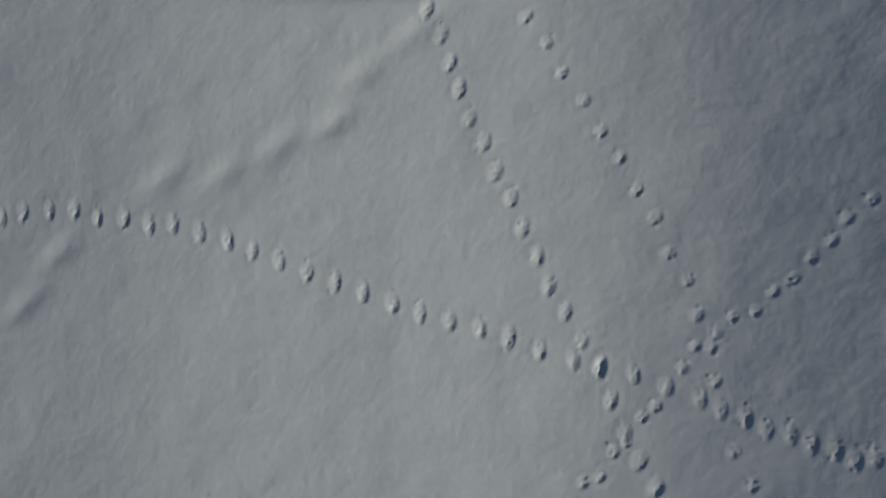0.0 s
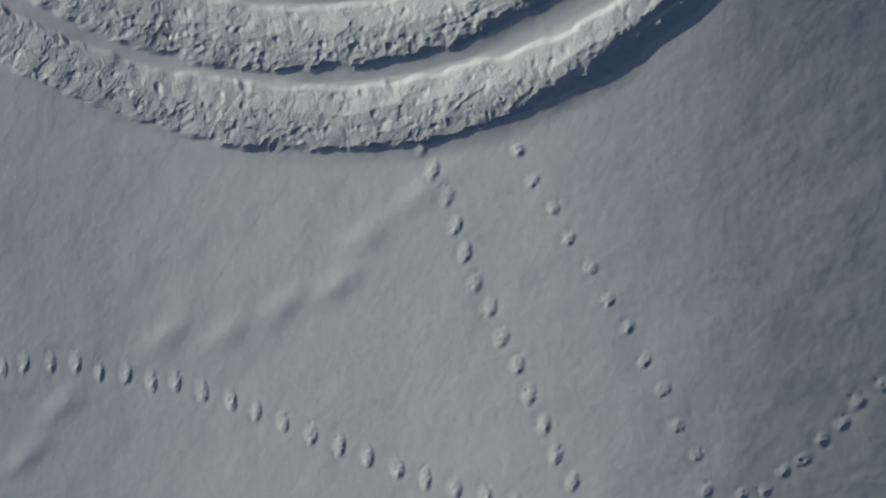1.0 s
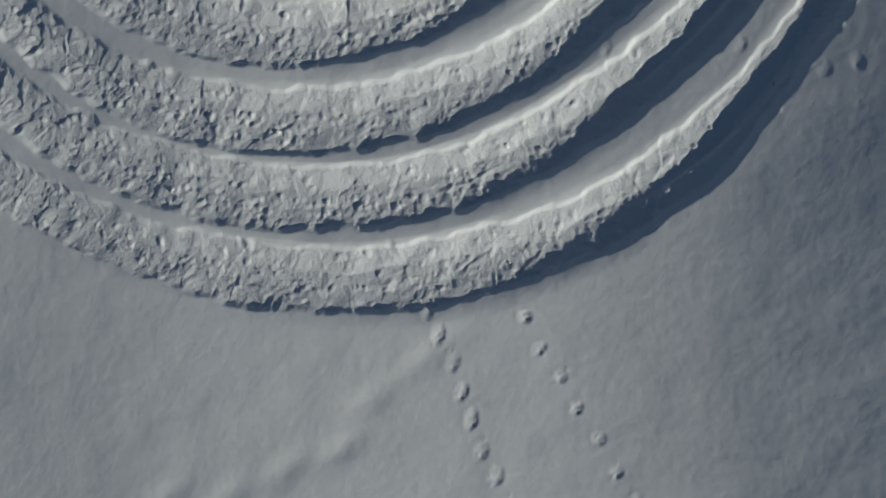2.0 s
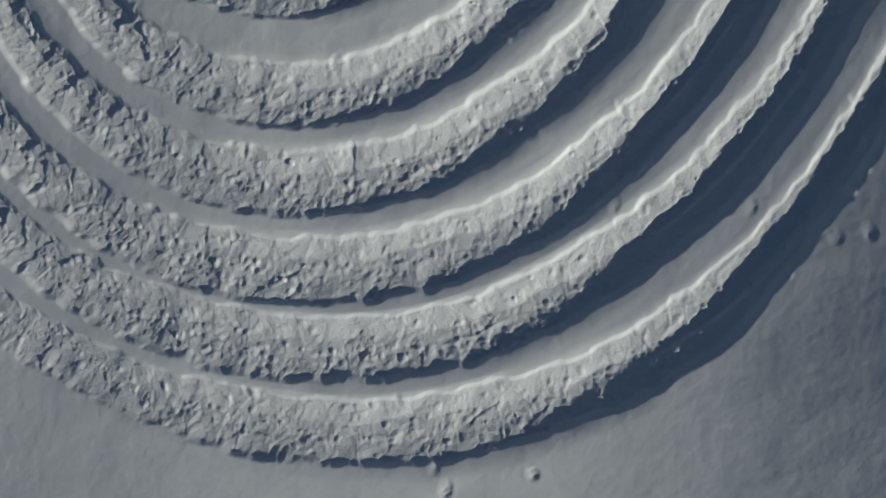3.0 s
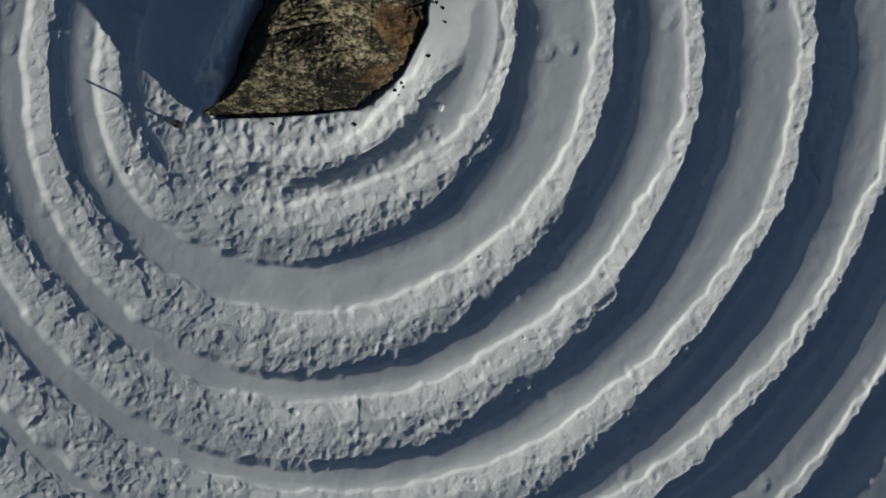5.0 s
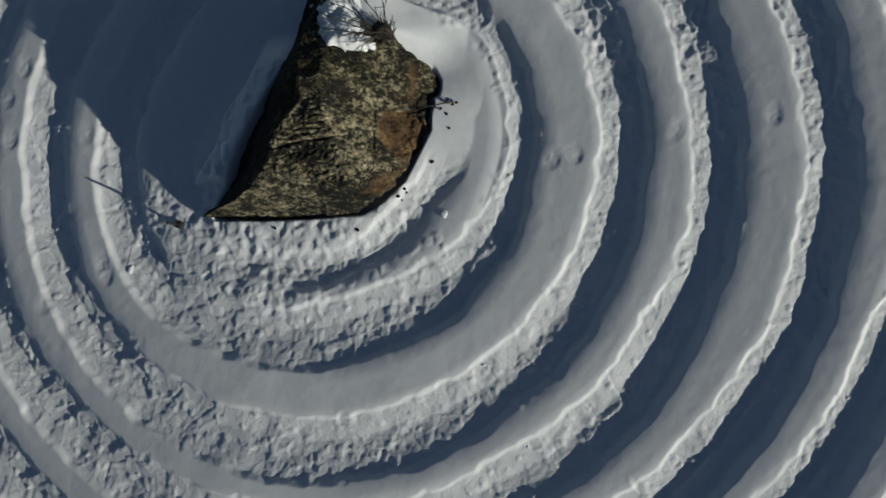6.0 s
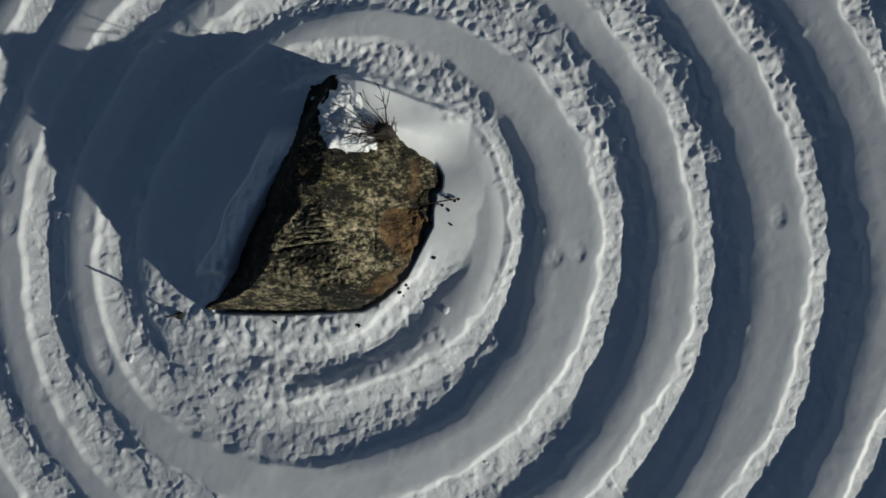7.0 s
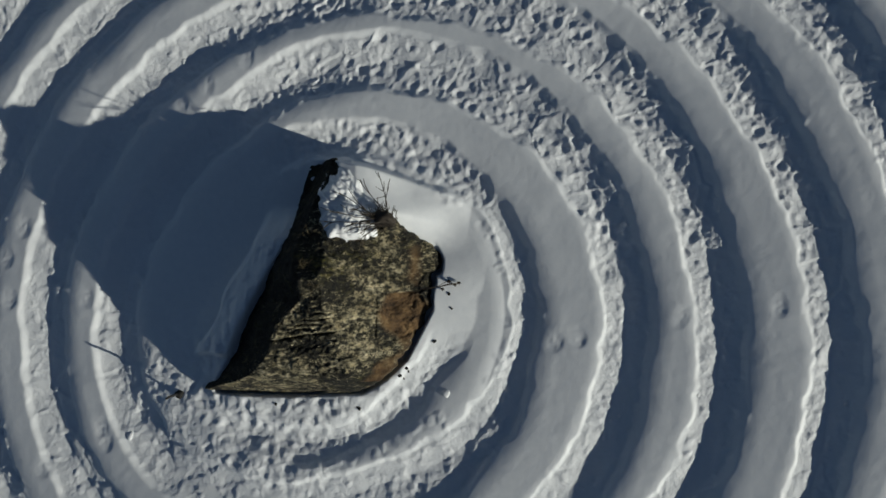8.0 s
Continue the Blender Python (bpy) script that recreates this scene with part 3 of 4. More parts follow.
TRAIL_LONG = [(-11.66, 0.90), (-11.12, 1.00), (-10.45, 1.04), (-9.84, 1.04), (-9.27, 0.86), (-8.63, 0.83), (-8.03, 0.70), (-7.47, 0.71), (-6.84, 0.52), (-6.19, 0.34), (-5.62, 0.11), (-5.02, -0.10), (-4.39, -0.37), (-3.77, -0.53), (-3.16, -0.76), (-2.53, -1.00), (-1.93, -1.21), (-1.31, -1.37), (-0.68, -1.52), (-0.08, -1.70), (0.56, -1.96), (1.22, -2.12), (1.77, -2.28), (2.41, -2.38), (3.05, -2.61), (3.70, -2.80), (4.10, -3.01), (4.56, -3.13), (4.94, -3.32), (5.39, -3.38), (5.79, -3.56), (6.23, -3.63), (6.59, -3.83), (6.96, -3.74)]
TRAIL_UP = [(-1.79, 5.25), (-1.49, 4.68), (-1.31, 4.08), (-1.11, 3.52), (-0.90, 2.88), (-0.60, 2.38), (-0.36, 1.75), (-0.04, 1.20), (0.20, 0.59), (0.50, -0.03), (0.73, -0.61), (1.07, -1.15), (1.38, -1.75), (1.75, -2.26), (1.97, -2.94), (2.24, -3.59), (2.52, -4.15), (2.85, -4.67)]
TRAIL_SPARSE = [(-0.02, 5.63), (0.27, 5.00), (0.68, 4.43), (1.00, 3.80), (1.44, 3.20), (1.78, 2.56), (2.16, 2.00), (2.48, 1.34), (2.84, 0.77), (3.11, 0.06), (3.46, -0.49), (3.64, -1.18), (3.92, -1.80), (3.99, -2.49), (4.34, -3.84), (4.67, -4.49)]
TRAIL_SMALL = [(1.41, -4.65), (1.74, -4.50), (2.02, -4.00), (2.28, -3.78), (2.58, -3.26), (2.85, -3.03), (3.36, -2.25), (3.61, -1.80), (4.02, -1.54), (4.33, -1.20), (4.75, -1.08), (5.09, -0.69), (5.47, -0.43), (5.82, -0.03), (6.19, 0.30), (6.48, 0.72), (6.95, 1.07), (7.48, 1.45)]
OLD_PRINTS = [(-1.97, 4.80), (-3.07, 3.94), (-3.75, 2.87), (-4.88, 2.47), (-6.16, 1.82), (-7.55, 1.77), (-10.05, 0.15), (-10.95, -1.08)]
LONE_PRINTS = [(5.70, 10.43), (6.30, 10.51), (3.75, 11.00), (4.15, 11.02), (1.59, 11.09), (-0.05, 5.70), (-2.02, 5.70),
               (0.08, 19.42), (0.54, 19.52), (2.48, 19.95), (4.25, 20.19), (-11.38, 21.75), (-11.71, 20.14), (-9.90, 20.22), (-9.43, 17.11), (-9.52, 17.40), (-11.80, 21.07),
               (-10.86, 16.47), (-7.72, 24.37), (-7.15, 24.72), (-6.28, 25.28)]

SHEET = build_ground()


def ground_z(x, y):
    return float(SHEET[int(round((y - Y0) / STEP)), int(round((x - X0) / STEP))])


# ------------------------------------------------------------------ boulder
FRONT_Y = np.array([18.0, 18.30, 18.80, 18.95, 19.30, 19.75, 20.0, 20.4, 20.6, 21.0])
FRONT_Z = np.array([-0.3, 0.08, 0.92, 1.04, 1.20, 1.27, 1.37, 1.57, 1.68, 2.0])
REAR_Y = np.array([20.0, 20.72, 21.20, 21.70, 22.0, 22.6, 23.0, 23.6])
REAR_Z = np.array([3.0, 1.66, 1.26, 0.98, 0.87, 0.66, 0.46, -0.5])


def boulder_side(x, y):
    """The steep shaded flank."""
    return (1.08 + 0.42 * ease(y, 20.25, 20.95)) * ((x + 7.10) * 0.878 - (y - 18.35) * 0.478 - 0.18 * ease(y, 18.35, 18.6) * (1 - ease(y, 19.2, 19.8))) + 0.1


def boulder_top(x, y):
    """The boulder's upper surface: a sloping slab with one steep side."""
    front = np.interp(y, FRONT_Y, FRONT_Z)
    m = ease(y, 20.75, 21.35)
    steep = 0.92 + 0.28 * np.exp(-((y - 20.65) / 0.45) ** 2) - 0.34 * m
    upper, lower = 0.45 + 0.12 * m + steep * (-3.1 - x), 0.086 + (0.52 + 0.17 * m) * (-2.40 - x)
    right = np.where(x < -3.1, upper, np.maximum(lower, upper))
    z = np.minimum(np.minimum(front, right), np.minimum(boulder_side(x, y), np.interp(y, REAR_Y, REAR_Z)))
    z = z - 0.30 * ease(y + 0.15 * (x + 3.1), 21.82, 22.1) * ease(x, -3.9, -3.5)
    return z


def build_boulder():
    p = np.array(OUTLINE)
    mid = np.array([-4.55, 20.35])
    rel = p - mid
    ang, rad = np.arctan2(rel[:, 1], rel[:, 0]), np.hypot(rel[:, 0], rel[:, 1])
    order = np.argsort(ang)
    ang, rad = ang[order], rad[order]
    n, rings = 560, 190
    a = np.linspace(-math.pi, math.pi, n, endpoint=False)
    # straight runs between the outline's corners
    px, py = mid[0] + rad * np.cos(ang), mid[1] + rad * np.sin(ang)
    px, py, ax = np.concatenate([px[-1:], px, px[:1]]), np.concatenate([py[-1:], py, py[:1]]), np.concatenate([ang[-1:] - 2 * math.pi, ang, ang[:1] + 2 * math.pi])
    k = np.searchsorted(ax, a, side="right") - 1
    d1x, d1y = px[k] - mid[0], py[k] - mid[1]
    ex, ey = px[k + 1] - px[k], py[k + 1] - py[k]
    ca, sa = np.cos(a), np.sin(a)
    edge = (d1x * ey - d1y * ex) / (ca * ey - sa * ex)
    edge = edge + (0.030 + 0.02 * (ca > 0)) * soft_noise(6 * ca, 6 * sa, 0.6, 61) + 0.024 * soft_noise(6 * ca, 6 * sa, 0.17, 62)
    s = np.linspace(0, 1, rings) ** 0.8
    x = mid[0] + np.outer(s, edge * ca)
    y = mid[1] + np.outer(s, edge * sa)
    # the ridge wanders: the flank is shifted in and out along it
    shift = 0.07 * soft_noise(x * 0.3, y, 0.55, 60) + 0.03 * soft_noise(x, y, 0.22, 59)
    z = boulder_top(x + shift * 0.8, y)
    # thin beds that dip gently across the face: each bed ends in a small broken step
    along, across = x * 0.966 + y * 0.259, y * 0.966 - x * 0.259
    bent = across + 0.05 * soft_noise(x, y, 0.7, 63) + 0.018 * soft_noise(x, y, 0.2, 70)
    for thick, high, salt in ((0.31, 0.026, 120), (0.125, 0.012, 124)):
        step = bent / thick
        whole = np.floor(step)
        part_way = step - whole
        own = lattice(whole, np.floor(along / 0.9 + 0.6 * lattice(whole, whole * 0, salt + 1)), salt)
        z = z + high * (own - 0.5) * ease(part_way, 0.0, 0.10) * (1 - ease(part_way, 0.85, 1.0)) + high * 0.35 * (part_way - 0.5)
    near, gap, off, level, lean = cells(along / 0.24, across / 0.17, 128)
    z = z + 0.020 * level * ease(gap, 0.0, 0.25) + 0.028 * soft_noise(x, y, 0.36, 64)
    near, gap, off, level, lean = cells(along / 0.09, across / 0.075, 132)
    z = z + 0.014 * level * ease(gap, 0.0, 0.3) + 0.006 * soft_noise(x, y, 0.05, 65)
    # the long crack, with the bed above it standing proud
    crack = (y - 19.62) - 0.14 * (x + 4.6) + 0.03 * soft_noise(x, y, 0.3, 66)
    reach = ease(x, -5.4, -5.1) * (1 - ease(x, -4.2, -3.6))
    z = z + 0.07 * ease(crack, -0.02, 0.02) * (1 - ease(crack, 0.3, 0.7)) * reach - 0.09 * np.exp(-(crack / 0.024) ** 2) * reach
    for place, first, last, deep in ((x + 3.30 + 0.05 * soft_noise(x, y, 0.3, 75), ease(y, 19.35, 19.6), 1 - ease(y, 20.30, 20.42), 0.05),
                                     (y - 20.40 - 0.06 * (x + 3) + 0.03 * soft_noise(x, y, 0.2, 79), ease(x, -3.40, -3.28), (x < -2.4), 0.08),
                                     (y - 20.80 - 0.15 * (x + 4) + 0.07 * soft_noise(x, y, 0.4, 76), ease(x, -4.2, -3.9), 1 - ease(x, -3.5, -3.1), 0.03)):
        z = z - deep * np.exp(-(place / 0.024) ** 2) * first * last
    for rise, start, end in ((0.10, -4.95, -4.35), (0.19, -4.75, -4.05), (0.29, -4.55, -3.75), (0.40, -4.35, -3.95)):
        joint = crack - rise + 0.02 * soft_noise(x, y, 0.15, 82) + 0.05 * (x + 4.4)
        z = z + (0.02 * ease(joint, 0.0, 0.02) * (1 - ease(joint, 0.05, 0.12)) - 0.05 * np.exp(-(joint / 0.016) ** 2)) * ease(x, start, start + 0.1) * (1 - ease(x, end - 0.15, end))
    # a fresh rusty scar, hollowed, under a ledge
    hollow = ease(1.22 - np.hypot((x + 2.84) / 0.44, (y - 20.00) / 0.46) + 0.12 * soft_noise(x, y, 0.22, 68), 0.06, 0.40) * ease(-(y - 20.40 - 0.06 * (x + 3)), 0.0, 0.05)
    z = z - 0.11 * hollow + 0.03 * soft_noise(x, y, 0.16, 77) * hollow
    rim_rust = ease(s[:, None] + 0.06 * soft_noise(x, y, 0.25, 67), 0.90, 0.97) * (x > -3.7) * (y > 18.7) * (1 - ease(y, 20.1, 20.3))
    strip = np.exp(-((x + 2.62 + 0.06 * soft_noise(x, y, 0.3, 78)) / 0.10) ** 2) * ease(y, 20.45, 20.6) * (1 - ease(y, 21.1, 21.4))
    rust = np.clip(1.1 * hollow + 0.80 * rim_rust + 0.75 * strip, 0, 1)
    z = z - 0.13 * (1 - ease(np.hypot((x + 3.80) / 0.72, (y - 22.10) / 0.80), 0.70, 0.90))
    z = np.maximum(z, 0.0)
    steep = boulder_side(x, y) < boulder_top(x, y) + 0.02
    blot = soft_noise(x, y, 0.55, 80)
    ridge = np.maximum(boulder_side(x, y) - np.interp(y, FRONT_Y, FRONT_Z), 0)
    # pale crust by patches and along the ridge; steep flank's shade darkened into the colour
    crust_and_shade = -1.3 * steep + 0.75 * np.exp(-(ridge / 0.35) ** 2) * (1 - steep) * (1 - ease(y, 20.2, 20.6)) + 1.25 * np.exp(-((crack - 0.22) / 0.24) ** 2) * ease(x, -5.2, -4.8) * (1 - ease(x, -3.6, -3.1)) \
        + 0.8 * np.exp(-(((x + 3.45) / 0.16) ** 2 + ((y - 20.0) / 0.45) ** 2)) + 0.8 * np.exp(-(((x + 4.45) / 0.14) ** 2 + ((y - 20.35) / 0.30) ** 2)) \
        + 0.60 * np.exp(-(((x + 5.2) / 0.75) ** 2 + ((y - 18.85) / 0.40) ** 2)) + 0.35 * np.exp(-(((x + 3.7) / 0.5) ** 2 + ((y - 19.1) / 0.35) ** 2)) + 0.5 * np.exp(-(((x + 2.95) / 0.2) ** 2 + ((y - 20.75) / 0.2) ** 2)) \
        - 0.6 * np.exp(-(((x + 4.45) / 0.42) ** 2 + ((y - 19.35) / 0.22) ** 2)) - 0.8 * np.exp(-(((x + 3.95) / 0.35) ** 2 + ((y - 20.55) / 0.16) ** 2)) \
        - 0.5 * ease(y, 20.5, 21.0) * (x < -3.2) + 0.35 * blot
    moss = 1.0 * np.exp(-(((x + 4.05) / 0.40) ** 2 + ((y - 20.95) / 0.32) ** 2)) + 0.5 * np.exp(-(((x + 3.3) / 0.5) ** 2 + ((y - 21.0) / 0.3) ** 2))
    rim_x, rim_y = x[-1], y[-1]
    xs, ys, zs, rs = [x.ravel()], [y.ravel()], [z.ravel()], [rust.ravel()]
    for inset, drop in ((-0.025, 0.06), (-0.05, 0.20), (0.10, 0.70)):
        xs.append(rim_x - inset * ca)
        ys.append(rim_y - inset * sa)
        zs.append(z[-1] - drop)
        rs.append(rust[-1] * 0.5)
    v = np.stack([np.concatenate(xs), np.concatenate(ys), np.concatenate(zs)], -1)
    total = rings + 3
    ids = np.arange(total * n).reshape(total, n)
    nxt = np.roll(ids, -1, axis=1)
    quads = np.stack([ids[:-1], ids[1:], nxt[1:], nxt[:-1]], -1).reshape(-1, 4)
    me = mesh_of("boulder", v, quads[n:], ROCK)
    at = me.attributes.new("rust", "FLOAT", "POINT")
    at.data.foreach_set("value", np.concatenate(rs).astype(np.float32))
    wa = me.attributes.new("crust_and_shade", "FLOAT", "POINT")
    wa.data.foreach_set("value", np.concatenate([crust_and_shade.ravel(), np.zeros(3 * n)]).astype(np.float32))
    ma = me.attributes.new("moss", "FLOAT", "POINT")
    ma.data.foreach_set("value", np.concatenate([moss.ravel(), np.zeros(3 * n)]).astype(np.float32))
    return tagged(new("boulder", me), "big lichen-covered grey-brown boulder bedded in the snow", "boulder")


build_boulder()


# ------------------------------------------------------------------ snow lying on the boulder
def build_cap():
    n, rings = 180, 48
    a = np.linspace(0, 2 * math.pi, n, endpoint=False)
    edge = 1 + 0.22 * soft_noise(3 * np.cos(a), 3 * np.sin(a), 0.9, 71) + 0.13 * soft_noise(3 * np.cos(a), 3 * np.sin(a), 0.45, 72)
    s = np.linspace(0, 1, rings) ** 0.75
    x = -3.80 + np.outer(s, 0.72 * edge * np.cos(a))
    y = 22.10 + np.outer(s, 0.80 * edge * np.sin(a))
    lump = 0.055 * soft_noise(x, y, 0.34, 73) + 0.068 * crumbs(x + 0.3 * y, y, 0.27, 74) + 0.020 * crumbs(x, y, 0.12, 75)
    crown = (1 - ease(s, 0.6, 1.0))[:, None]
    rock = boulder_top(x, y)
    bed = 1.00 - 0.46 * (y - 21.45) - 0.35 * np.clip(x + 3.85, 0, 1)
    z = (rock - 0.06) * (1 - crown) + (np.maximum(rock, bed) + 0.07 + lump) * crown
    v = np.stack([x, y, z], -1).reshape(-1, 3)
    ids = np.arange(rings * n).reshape(rings, n)
    nxt = np.roll(ids, -1, axis=1)
    quads = np.stack([ids[:-1], ids[1:], nxt[1:], nxt[:-1]], -1).reshape(-1, 4)
    me = mesh_of("snow_patch", v, quads[n:], CAP_SNOW)
    bm = bmesh.new()
    bm.from_mesh(me)
    bmesh.ops.remove_doubles(bm, verts=bm.verts, dist=1e-5)
    hole = [e for e in bm.edges if e.is_boundary and (e.verts[0].co.xy - Vector((-3.80, 22.10))).length < 0.2]
    if hole:
        bmesh.ops.contextual_create(bm, geom=hole)
    bm.to_mesh(me)
    bm.free()
    return tagged(new("snow_patch", me), "lumpy white snow lying on top of the boulder", "snow")


build_cap()


# ------------------------------------------------------------------ plants
def tube(bm, pts, r0, r1, sides=5):
    """A tapering round stem through the points."""
    last = None
    for i, q in enumerate(pts):
        q = Vector(q)
        way = (Vector(pts[min(i + 1, len(pts) - 1)]) - Vector(pts[max(i - 1, 0)])).normalized()
        one = way.cross(Vector((0.31, 0.52, 0.8))).normalized()
        two = way.cross(one)
        r = r0 + (r1 - r0) * i / (len(pts) - 1)
        ring = [bm.verts.new(q + r * (math.cos(t) * one + math.sin(t) * two)) for t in (k * 2 * math.pi / sides for k in range(sides))]
        if last:
            for k in range(sides):
                bm.faces.new((last[k], last[(k + 1) % sides], ring[(k + 1) % sides], ring[k]))
        else:
            bm.faces.new(ring[::-1])
        last = ring
    bm.faces.new(last)


def lump(bm, at, size, rnd, subdiv=1):
    """An uneven little lump."""
    made = bmesh.ops.create_icosphere(bm, subdivisions=subdiv, radius=1.0)["verts"]
    for v in made:
        k = 1 + rnd.uniform(-0.28, 0.28)
        v.co = Vector((v.co.x * size[0] * k, v.co.y * size[1] * k, v.co.z * size[2] * k)) + Vector(at)


def arc(start, way, length, droop, rnd, steps=7):
    pts, p, d = [], Vector(start), Vector(way).normalized()
    for _ in range(steps):
        pts.append(tuple(p))
        p = p + d * length / (steps - 1)
        d = (d + Vector((rnd.uniform(-0.16, 0.16), rnd.uniform(-0.16, 0.16), -droop + rnd.uniform(-0.08, 0.08)))).normalized()
    return pts


def build_shrub():
    rnd = random.Random(12)
    bx, by = -3.14, 21.80
    bz = max(float(boulder_top(np.array(bx), np.array(by))), ground_z(bx, by)) + 0.03
    root = new("shrub")
    root.location = (bx, by, bz)
    bm = bmesh.new()
    lump(bm, (0, 0, 0.15), (0.20, 0.17, 0.13), rnd, 2)
    part("crown", bm, TWIG, root, "dark woody crown of the shrub")
    for i in range(16):
        a = rnd.uniform(1.5, 4.1)
        start = (rnd.uniform(-0.1, 0.1), rnd.uniform(-0.08, 0.08), 0.05)
        length = rnd.uniform(0.55, 1.15)
        pts = arc(start, (math.cos(a), math.sin(a), rnd.uniform(0.7, 1.5)), length, rnd.uniform(0.06, 0.2), rnd, 9)
        bm = bmesh.new()
        tube(bm, pts, 0.011, 0.006)
        for _ in range(3):
            k = rnd.randrange(3, 8)
            way = Vector(pts[k]) - Vector(pts[k - 1]) + Vector((rnd.uniform(-0.1, 0.1), rnd.uniform(-0.1, 0.1), rnd.uniform(-0.02, 0.09)))
            tube(bm, arc(pts[k], way, rnd.uniform(0.15, 0.35), 0.02, rnd, 4), 0.010, 0.005, 4)
        part("branch", bm, TWIG, root)
    for i in range(150):
        a, rr = rnd.uniform(0, 6.3), rnd.uniform(0.02, 0.24)
        bm = bmesh.new()
        start = (rr * math.cos(a), rr * math.sin(a), 0.02)
        tube(bm, arc(start, (math.cos(a) * 0.45 - 0.15, math.sin(a) * 0.45 + 0.1, 1.0), rnd.uniform(0.12, 0.32), 0.03, rnd, 5), 0.008, 0.004, 4)
        part("twig", bm, TWIG if i % 7 else DRY, root)
    return tagged(root, "leafless dark brown shrub rooted on the boulder", "shrub")


build_shrub()


def build_grass_tufts():
    rnd = random.Random(31)
    for px, py, n in ((-4.45, 20.9, 26), (-4.2, 20.55, 16), (-3.6, 21.45, 22), (-4.55, 21.5, 18)):
        pz = float(boulder_top(np.array(px), np.array(py))) - 0.02
        root = new("grass_tuft")
        root.location = (px, py, pz)
        bm = bmesh.new()
        for _ in range(n):
            a = rnd.uniform(0, 6.3)
            tube(bm, arc((rnd.uniform(-0.1, 0.1), rnd.uniform(-0.1, 0.1), 0), (math.cos(a), math.sin(a), 1.1), rnd.uniform(0.08, 0.2), 0.3, rnd, 4), 0.005, 0.002, 3)
        part("blades", bm, DRY, root)
        tagged(root, "small withered grass tuft growing on the boulder", "grass", "tufts on the boulder")


build_grass_tufts()


def build_stalk():
    rnd = random.Random(4)
    bx, by = -2.50, 20.44
    root = new("dead_stalk")
    root.location = (bx, by, 0.0)
    z0 = float(boulder_top(np.array(bx), np.array(by))) + 0.03
    ends = [(0.72, 0.13, 0.10), (0.64, 0.09, 0.12), (0.40, 0.00, 0.12), (0.52, 0.16, 0.14)]
    bm = bmesh.new()
    tube(bm, [(-0.15, -0.02, z0), (0.1, 0.02, z0 + 0.06), (0.35, 0.06, 0.24), (0.55, 0.1, 0.20), (0.72, 0.13, 0.15)], 0.014, 0.009)
    part("stem", bm, TWIG, root)
    for ex, ey, ez in ends:
        gz = ground_z(bx + ex, by + ey)
        bm = bmesh.new()
        tube(bm, [(0.33, 0.06, 0.24), ((0.33 + ex) / 2, (0.06 + ey) / 2 + 0.02, 0.23), (ex, ey, gz + 0.06)], 0.005, 0.004, 4)
        part("side_stem", bm, TWIG, root)
        bm = bmesh.new()
        lump(bm, (ex, ey, gz + 0.05), (0.042, 0.036, 0.034), rnd)
        part("seed_head", bm, SEED, root, "dark dried seed head")
    return tagged(root, "dead brown stalk with seed heads leaning from the boulder", "plant")


build_stalk()


# ------------------------------------------------------------------ stake and litter
def build_stake():
    rnd = random.Random(8)
    bx, by = -7.78, 18.17
    root = new("stake")
    root.location = (bx, by, ground_z(bx, by) - 0.12)
    bm = bmesh.new()
    tube(bm, [(0, 0, 0), (0.004, 0.0, 0.2), (0.0, 0.006, 0.40), (0.008, 0.004, 0.57)], 0.030, 0.024, 8)
    part("post", bm, STAKE, root)
    bm = bmesh.new()
    lump(bm, (0.03, -0.01, 0.13), (0.10, 0.085, 0.07), rnd, 2)
    part("clump", bm, BARK, root, "dark clump of dead plants at the foot")
    return tagged(root, "short dark wooden stake standing in the snow", "stake")


build_stake()


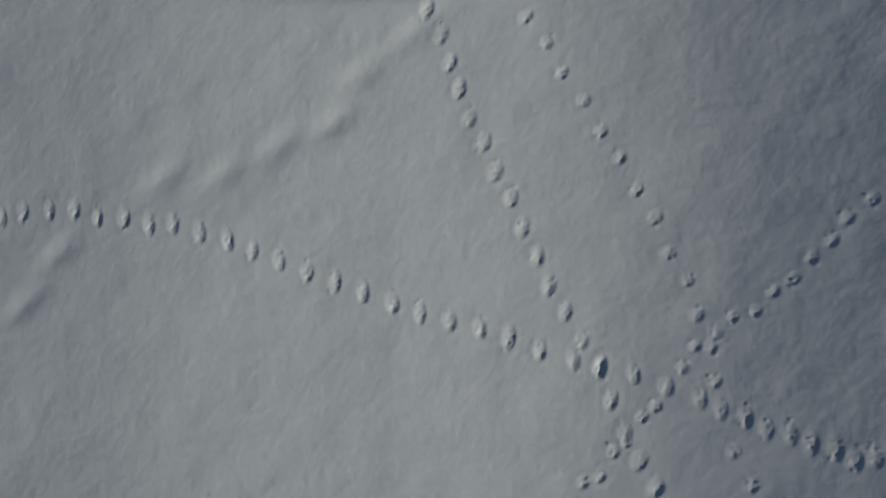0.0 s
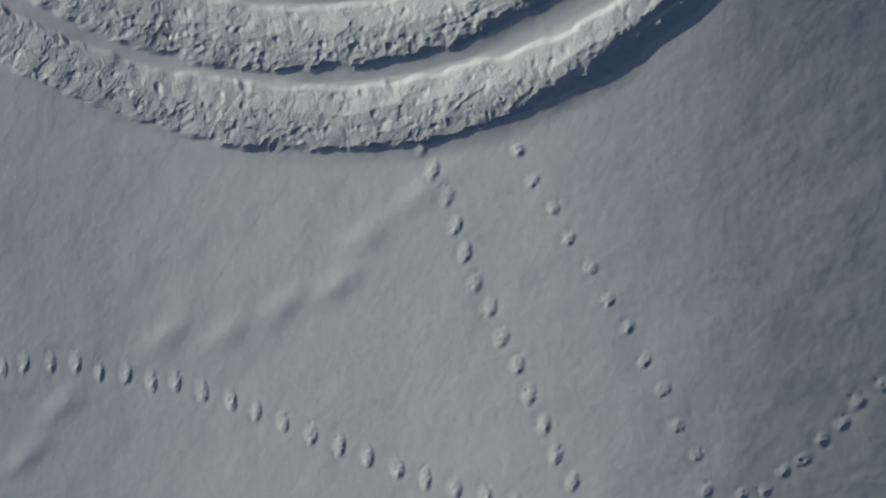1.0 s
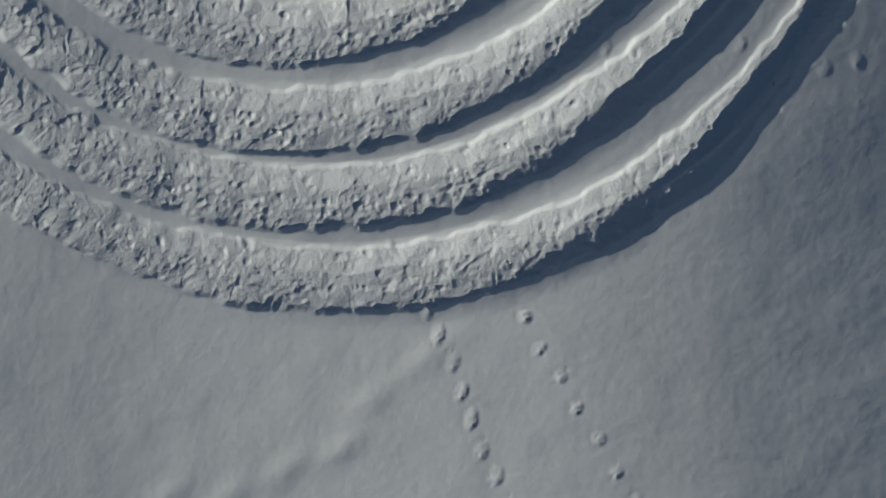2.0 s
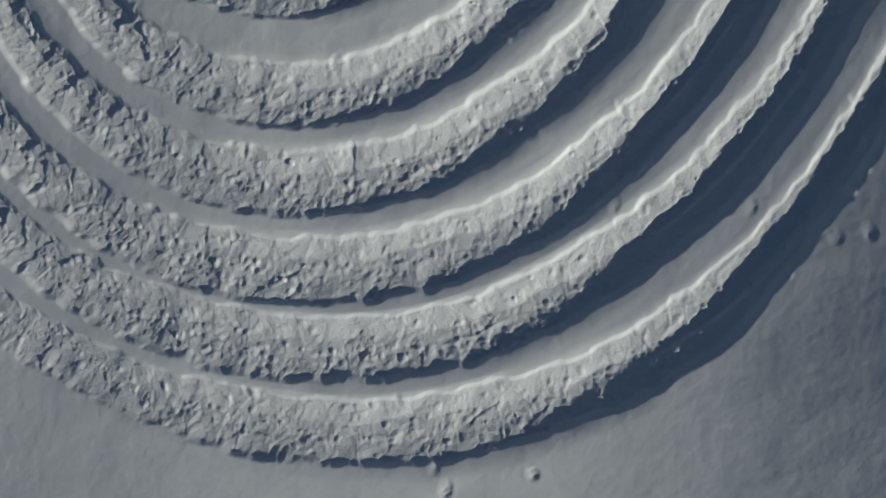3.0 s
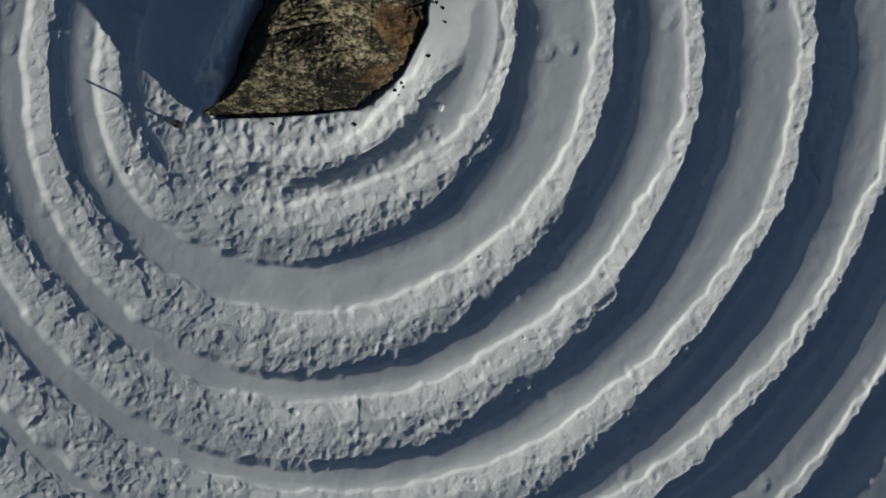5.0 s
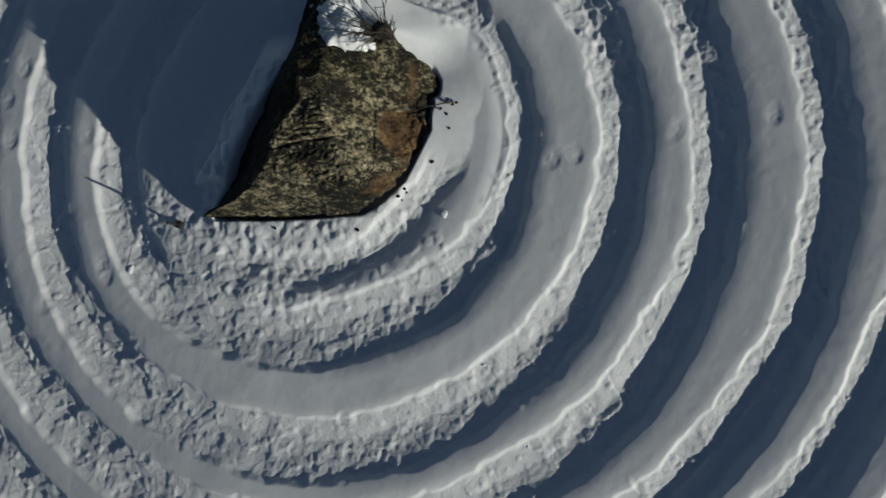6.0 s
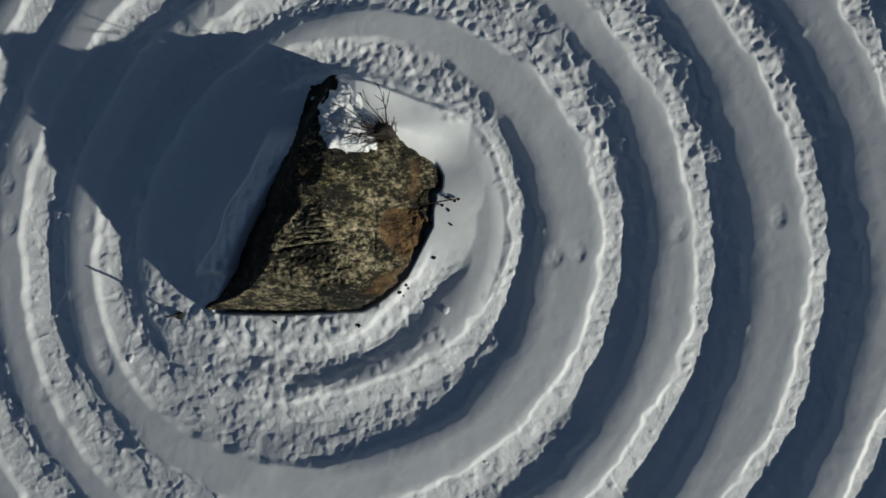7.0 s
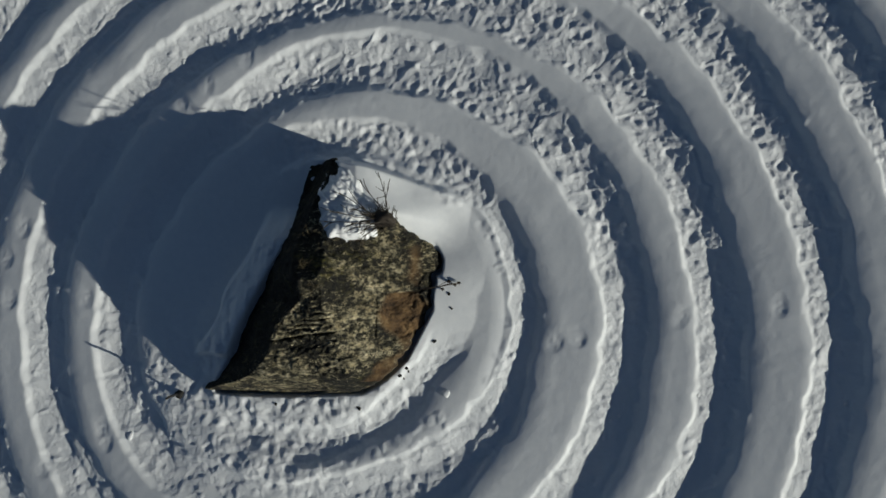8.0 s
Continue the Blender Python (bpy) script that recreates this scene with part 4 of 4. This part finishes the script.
def build_litter():
    rnd = random.Random(19)
    for px, py in ((-1.98, 20.35), (-1.93, 20.06), (-2.27, 19.40), (-2.84, 18.86), (-2.80, 18.78), (-2.90, 18.63), (-2.96, 18.70),
                   (-3.83, 18.05), (-3.79, 18.02), (-5.53, 18.07)):
        bm = bmesh.new()
        big = rnd.uniform(0.022, 0.04)
        lump(bm, (0, 0, 0), (big * 1.4, big, big * 0.6), rnd)
        ob = part("bark_chip", bm, BARK, smooth=False)
        ob.matrix_world = pose(px, py, ground_z(px, py) + big * 0.3, 0, 0, rnd.uniform(0, 360))
        tagged(ob, "small dark bark chip lying on the snow", "bark chip", "bark chips round the boulder")


build_litter()


def build_clods():
    rnd = random.Random(23)
    kinds = []
    for k in range(4):
        bm = bmesh.new()
        lump(bm, (0, 0, 0), (1.0, rnd.uniform(0.7, 0.9), rnd.uniform(0.55, 0.75)), rnd, 2)
        ob = part("snow_clod", bm, CAP_SNOW)
        kinds.append(ob.data)
        bpy.data.objects.remove(ob)
    for i, (px, py, size) in enumerate(((1.46, 21.72, 0.07), (2.37, 10.48, 0.055), (-5.10, 12.05, 0.08), (-5.3, 9.55, 0.07), (-2.05, 18.35, 0.09), (-8.95, 17.2, 0.09))):
        ob = new("snow_clod", kinds[i % 4])
        ob.matrix_world = pose(px, py, ground_z(px, py) + size * 0.15, 8, -6, 50 * i) @ Matrix.Diagonal((size, size, size * 0.45, 1))
        tagged(ob, "loose rounded clod of snow beside the trodden path", "snow clod", "snow clods in the path")
    made = 0
    while made < 36:
        phi = rnd.uniform(365, 2270)
        c = float(glide(KNOTS, CENTRE, np.array([phi]))[0])
        w = float(glide(WKNOTS, WIDTH, np.array([phi % 360]))[0])
        d = rnd.uniform(-w / 2 + 0.12, w / 2 - 0.12)
        ang = -math.radians(phi % 360)
        px, py = CX + (c + d) * math.cos(ang), CY + (c + d) * math.sin(ang)
        if not (-11.8 < px < 7.4 and 4 < py < 26.8):
            continue
        size = rnd.uniform(0.035, 0.075)
        ob = new("snow_clod", kinds[made % 4])
        ob.matrix_world = pose(px, py, ground_z(px, py) - size * 0.02, rnd.uniform(-20, 20), rnd.uniform(-20, 20), rnd.uniform(0, 360)) @ Matrix.Diagonal((size, size, size * 0.4, 1))
        tagged(ob, "rounded clod of kicked-up snow in the trodden path", "snow clod", "snow clods in the path")
        made += 1


build_clods()
